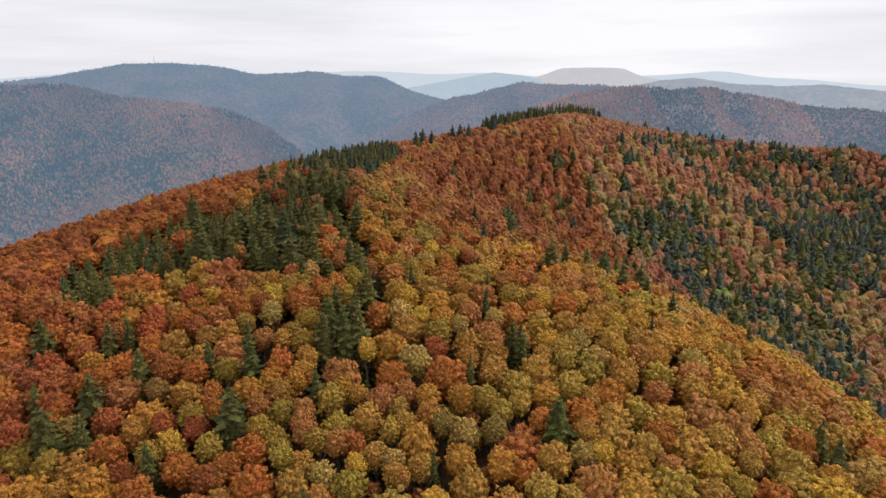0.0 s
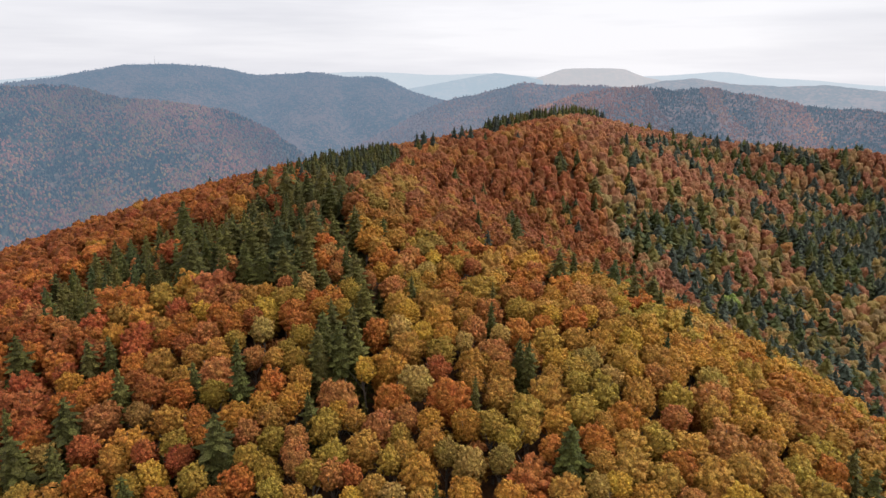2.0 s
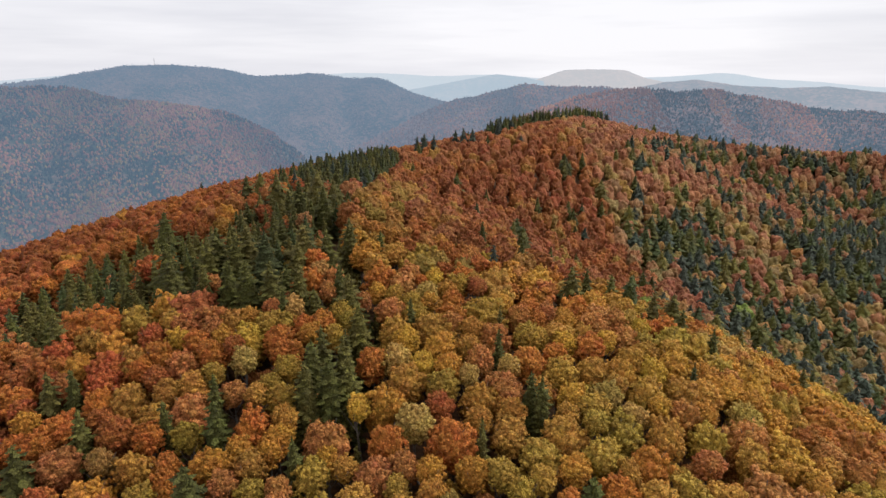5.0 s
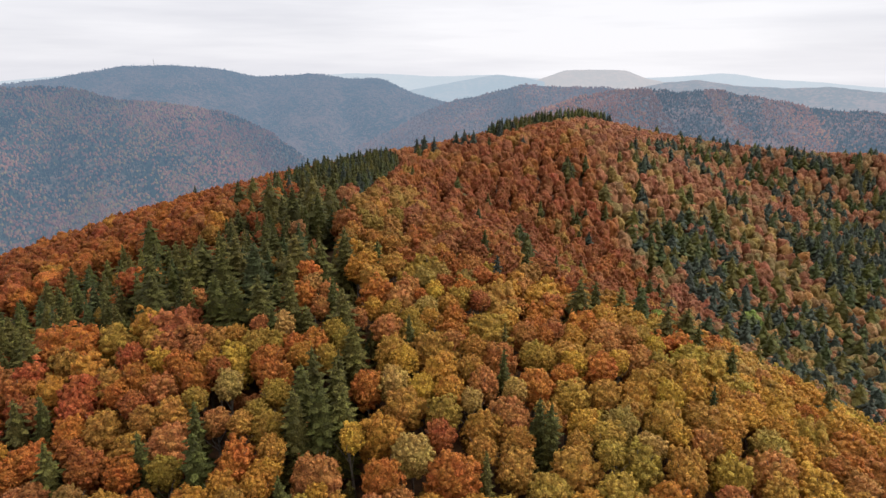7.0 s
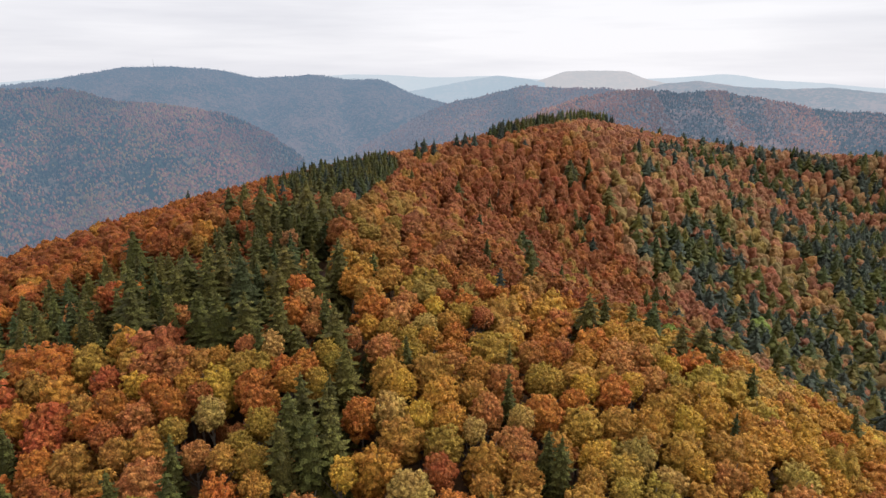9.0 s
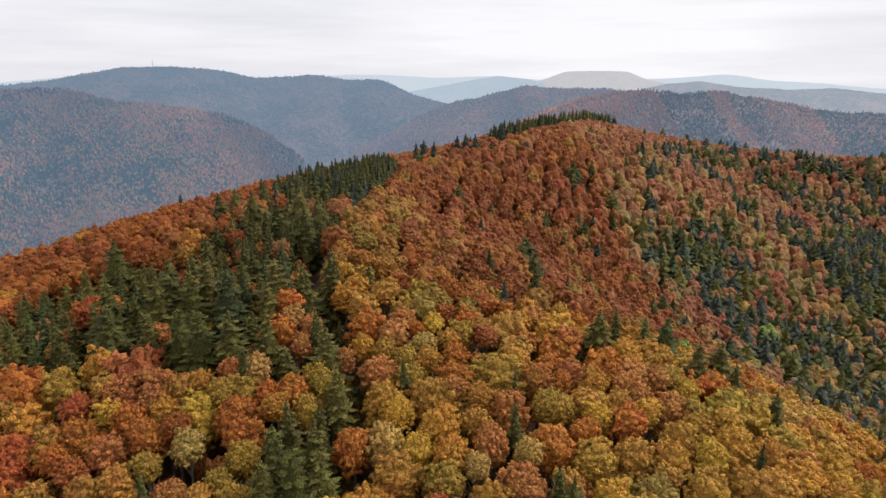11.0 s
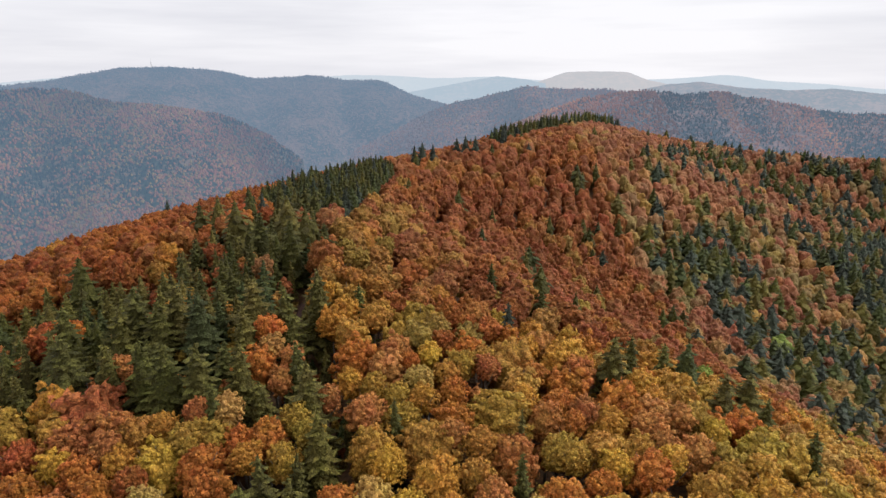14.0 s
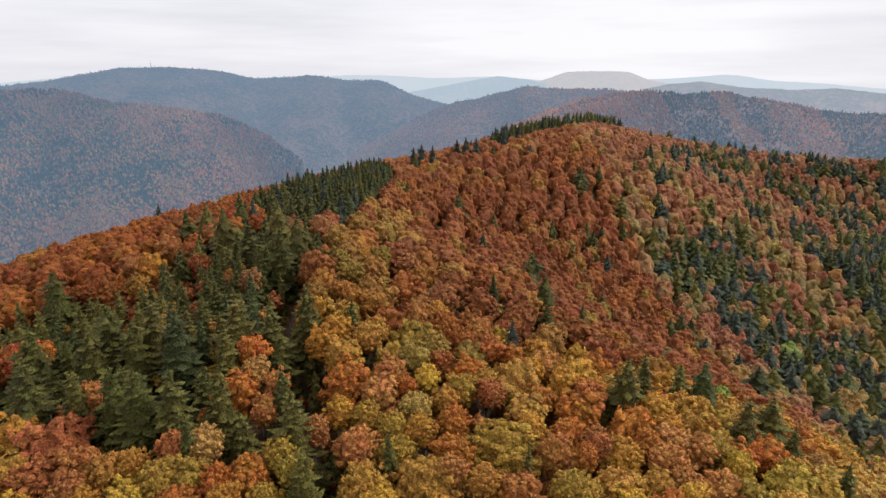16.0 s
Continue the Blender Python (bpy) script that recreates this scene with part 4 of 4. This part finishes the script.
for x, y, kind, tint, wide, high in standing:
    sort = "maple" if tint in MAPLE else kind
    if single[sort] >= 260 or far_of((x, y)) > 145:
        rest.append((x, y, kind, tint, wide, high))
        continue
    crown_mesh, trunk_mesh = SHAPES[kind, single[sort] % 6]
    single[sort] += 1
    tree = new(sort + "_tree")
    tree.matrix_world = Matrix.Translation((x, y, float(ground_height(np.array(x), np.array(y))))) @ Matrix.Rotation(rs.uniform(0, 6.28), 4, "Z")
    trunk = new("trunk", trunk_mesh)
    trunk.parent = tree
    trunk.scale = (1, 1, high / 20.3 if kind == "spruce" else (high - 1.5) / 16.0)
    crown = new("crown", crown_mesh)
    crown.parent = tree
    girth, tall, lift = crown_lies(kind, wide, high)
    oval = rs.uniform(0.88, 1.14) if kind == "beech" else 1.0
    crown.scale, crown.location = (girth * oval, girth / oval, tall), (0, 0, lift)
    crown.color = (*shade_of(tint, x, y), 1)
    if kind == "beech":
        tagged(tree, f"{sort} tree with a rounded {WORDS[tint]} autumn crown in dense forest", "tree", f"{WORDS[tint]} {sort} trees on the hillside")
    else:
        tagged(tree, f"tall {WORDS[tint]} spruce with tiered drooping boughs among autumn trees", "tree", "spruces on the hillside")


# ---- the forest beyond, too many to count ----
def forest(name, kind, trees, shapes, material, label):
    """One object of many trees: copies of a few shapes, turned, sized and tinted one by one."""
    vs, fs, cs, k = [], [], [], 0
    for n, (x, y, _, tint, wide, high) in enumerate(trees):
        v, f = shapes[n % len(shapes)]
        a = rs.uniform(0, 6.28)
        girth, tall, lift = (1.0, (high - 1.5) / 16.0, 0.0) if kind == "stem" else crown_lies(kind, wide, high, np.clip(y / 300, 1.0, 1.35))
        c, s = math.cos(a) * girth, math.sin(a) * girth
        z = float(ground_height(np.array(x), np.array(y)))
        vs.append(np.stack([v[:, 0] * c - v[:, 1] * s + x, v[:, 0] * s + v[:, 1] * c + y, v[:, 2] * tall + lift + z], 1))
        fs.append(f + k)
        if tint:
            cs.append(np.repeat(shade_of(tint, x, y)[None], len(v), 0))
        k += len(v)
    if not vs:
        return
    tagged(new(name, mesh_from(name, np.concatenate(vs), np.concatenate(fs), material, np.concatenate(cs) if cs else None, smooth=kind != "spruce")), label, "forest", kind="stuff")


below = []
for row in range(26):
    for col in range(-17, 18):
        x, y = (col + 0.5 * (row % 2)) * 8.4 + rs.normal(0, 1.6), -140 + row * 7.4 + rs.normal(0, 1.6)
        below.append((x, y, "beech", pick("near", x, y), rs.uniform(4.5, 6.0), TALL))
forest("broadleaf_forest", "beech", below, [beech_crown(560 + k, 9, 4, PLAIN, 0, 0.5, 6) for k in range(5)], LEAF_MANY, "ochre and amber broadleaf trees down the near slope")

BANDS = [
    (0, 190, dict(lumps=56, sides=5, rings=PLAIN, leaves=110, half=0.4), dict(tiers=12, boughs=9)),
    (190, 400, dict(lumps=20, sides=5, rings=PLAIN, leaves=12, half=0.35, body=10, calm=0.25), dict(tiers=12, boughs=8, slim=1.15, sprays=False)),
    (400, 2000, dict(lumps=9, sides=5, rings=PLAIN, leaves=0, half=0.5, body=10, calm=0.12), dict(tiers=10, boughs=6, slim=1.2, sprays=False))]
for b, (near, far, leafy, needled) in enumerate(BANDS):
    part_of = [s for s in rest if near <= far_of(s) < far]
    forest("broadleaf_forest", "beech", [s for s in part_of if s[2] == "beech"], [beech_crown(500 + 10 * b + k, **leafy) for k in range(6)], LEAF_MANY,
           "dense autumn canopy of rust, orange and ochre broadleaf trees")
    forest("spruce_forest", "spruce", [s for s in part_of if s[2] == "spruce"], [spruce_crown(600 + 10 * b + k, **needled) for k in range(6)], NEEDLE_MANY,
           "dark green spruces standing among the autumn trees")
forest("undergrowth", "beech", [s for s in low if s[2] == "beech"], [beech_crown(540 + k, 12, 4, PLAIN, 16, 0.6, 6) for k in range(4)], LEAF_MANY, "young broadleaf trees between the tall crowns")
forest("undergrowth", "spruce", [s for s in low if s[2] == "spruce"], [spruce_crown(640 + k, 8, 7, sprays=False) for k in range(4)], NEEDLE_MANY, "young spruces between the tall crowns")
stems = [s[:3] + ("",) + s[4:] for s in rest if far_of(s) < 175]
forest("forest_stems", "stem", stems, [merge(tube((0, 0, -1), (0.2, 0, 9), 0.32, 0.2, 5), tube((0.2, 0, 9), (0.3, 0.2, 16), 0.2, 0.05, 4))], BARK, "grey-brown stems of the forest trees")


def far_woods(name, grid, count, names, weights, material, label, seed, reach=0.9, steep=0.5, size=1.0, stands=(), light=0.66):
    """Small single treetops scattered over a far hillside."""
    r = np.random.RandomState(seed)
    rows, cols = grid.shape[:2]
    a, b = 2 + r.uniform(0, 1, count) ** 0.9 * (rows - 4) * reach, r.uniform(0, 1, count) * (cols - 2)
    i, j = a.astype(int), b.astype(int)
    p = grid[i, j] + (grid[i + 1, j] - grid[i, j]) * (a - i)[:, None] + (grid[i, j + 1] - grid[i, j]) * (b - j)[:, None]
    patch = 0.7 * wave(p[:, 0] / 210, (p[:, 1] + p[:, 2]) / 210, seed) + 0.5 * wave(p[:, 0] / 40, p[:, 1] / 40, seed + 5)
    dark = 0.42 + steep * patch
    bearing = p[:, 0] / p[:, 1] + 0.8 * (p[:, 2] - p[:, 2].max()) / p[:, 1] + 0.012 * patch
    for low_end, high_end, more in stands:      # stands of spruce, in strips that lean down the slope
        dark = dark + more * ((bearing > low_end) & (bearing < high_end))
    cone = r.uniform(0, 1, count) < np.clip(dark, 0.05, 0.95)
    w = size * np.where(cone, r.uniform(2.6, 4.2, count), r.uniform(4.2, 6.6, count))
    h = size * np.where(cone, r.uniform(10, 15, count), r.uniform(9, 13, count))
    t = np.arange(4) / 4 * 2 * math.pi
    ring = np.stack([np.cos(t), np.sin(t)], 1)
    vs, fs = [], []
    levels = [(0.95, 0.25), (0.72, 0.75), (0.1, 1.0)]
    narrow = [(1.0, 0.15), (0.5, 0.62), (0.04, 1.0)]
    for (wb, zb), (wc, zc) in zip(levels, narrow):
        ww = (np.where(cone, wc, wb) * w)[:, None, None] * r.uniform(0.8, 1.2, (count, 4, 1))
        zz = (np.where(cone, zc, zb) * h)[:, None]
        vs.append(np.concatenate([p[:, None, :2] + ring[None] * ww, np.broadcast_to(p[:, None, 2:] + zz[..., None], (count, 4, 1))], -1))
    v = np.stack(vs, 1)
    base = (np.arange(count) * 12)[:, None]
    quads = np.array([(l * 4 + k, l * 4 + (k + 1) % 4, (l + 1) * 4 + (k + 1) % 4, (l + 1) * 4 + k) for l in range(2) for k in range(4)])
    f = (base[:, :, None] + quads[None]).reshape(-1, 4)
    # broadleaf tints blended a third towards a hazy pinkish grey
    tone = [0.66 * np.array(TINTS[k]) + 0.34 * np.array(lin(150, 134, 134)) for k in names]
    kin = 0.8 * wave(p[:, 0] / 120, (p[:, 1] + p[:, 2]) / 120, seed + 3) + 0.7 * r.normal(0, 1, count)
    which = np.searchsorted(np.cumsum(weights), (np.argsort(np.argsort(kin)) + 0.5) / count * sum(weights))
    tint = np.where(cone[:, None], np.array(lin(54, 74, 72))[None] * r.uniform(0.7, 1.2, (count, 1)), np.array(tone)[which] * r.uniform(0.88, 1.12, (count, 1)))
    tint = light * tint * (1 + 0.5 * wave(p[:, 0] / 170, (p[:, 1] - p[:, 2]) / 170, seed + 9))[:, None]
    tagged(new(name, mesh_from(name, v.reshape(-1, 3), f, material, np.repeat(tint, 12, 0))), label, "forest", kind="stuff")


# the treetops give off the same painted haze as their hills
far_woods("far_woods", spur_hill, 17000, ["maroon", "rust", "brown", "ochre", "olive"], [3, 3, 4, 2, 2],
          hazed_material("far_treetops_of_the_spur", None, lin(104, 125, 150), 0.44, 1, 1, True, (1500, 2750)), "hazy mixed autumn woods on the spur across the valley", 81, steep=0.9, size=0.85, light=0.72)
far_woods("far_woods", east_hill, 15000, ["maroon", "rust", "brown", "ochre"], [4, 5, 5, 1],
          hazed_material("far_treetops_of_the_ridge", None, lin(112, 129, 150), 0.58, 1, 1, True, (1300, 2400)), "dark spruce and rust woods on the ridge behind the hill", 83, steep=0.25,
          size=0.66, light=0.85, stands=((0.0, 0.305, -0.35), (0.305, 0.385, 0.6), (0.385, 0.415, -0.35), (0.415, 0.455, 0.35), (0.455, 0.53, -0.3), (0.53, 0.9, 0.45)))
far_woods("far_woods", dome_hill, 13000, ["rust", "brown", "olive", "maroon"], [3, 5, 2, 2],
          hazed_material("far_treetops_of_the_mountain", None, lin(126, 146, 168), 0.24, 1, 1, True, (2700, 4400)), "blue-grey woods on the rounded mountain", 85, reach=0.85, steep=0.8, size=0.75)
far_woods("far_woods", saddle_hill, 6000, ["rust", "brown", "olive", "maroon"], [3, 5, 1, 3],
          hazed_material("far_treetops_of_the_valley", None, lin(130, 144, 166), 0.46, 1, 1, True, (1900, 3500)), "hazy woods above the head of the valley", 87, reach=0.8, steep=0.8, size=0.8)

# a thin lattice mast on the domed mountain
mast = new("radio_mast")
mast.location = (-1738, 3970, 172)
for k in range(3):
    t = k * 2.0944
    leg = new("leg", mesh_from("leg", *tube((2.2 * math.cos(t), 2.2 * math.sin(t), -4), (0.5 * math.cos(t), 0.5 * math.sin(t), 34), 0.5, 0.4), STEEL))
    leg.parent = mast
top = new("antenna", mesh_from("antenna", *tube((0, 0, 30), (0, 0, 46), 0.8, 0.5), STEEL))
top.parent = mast
tagged(mast, "thin grey radio mast on the forested mountain top", "mast")
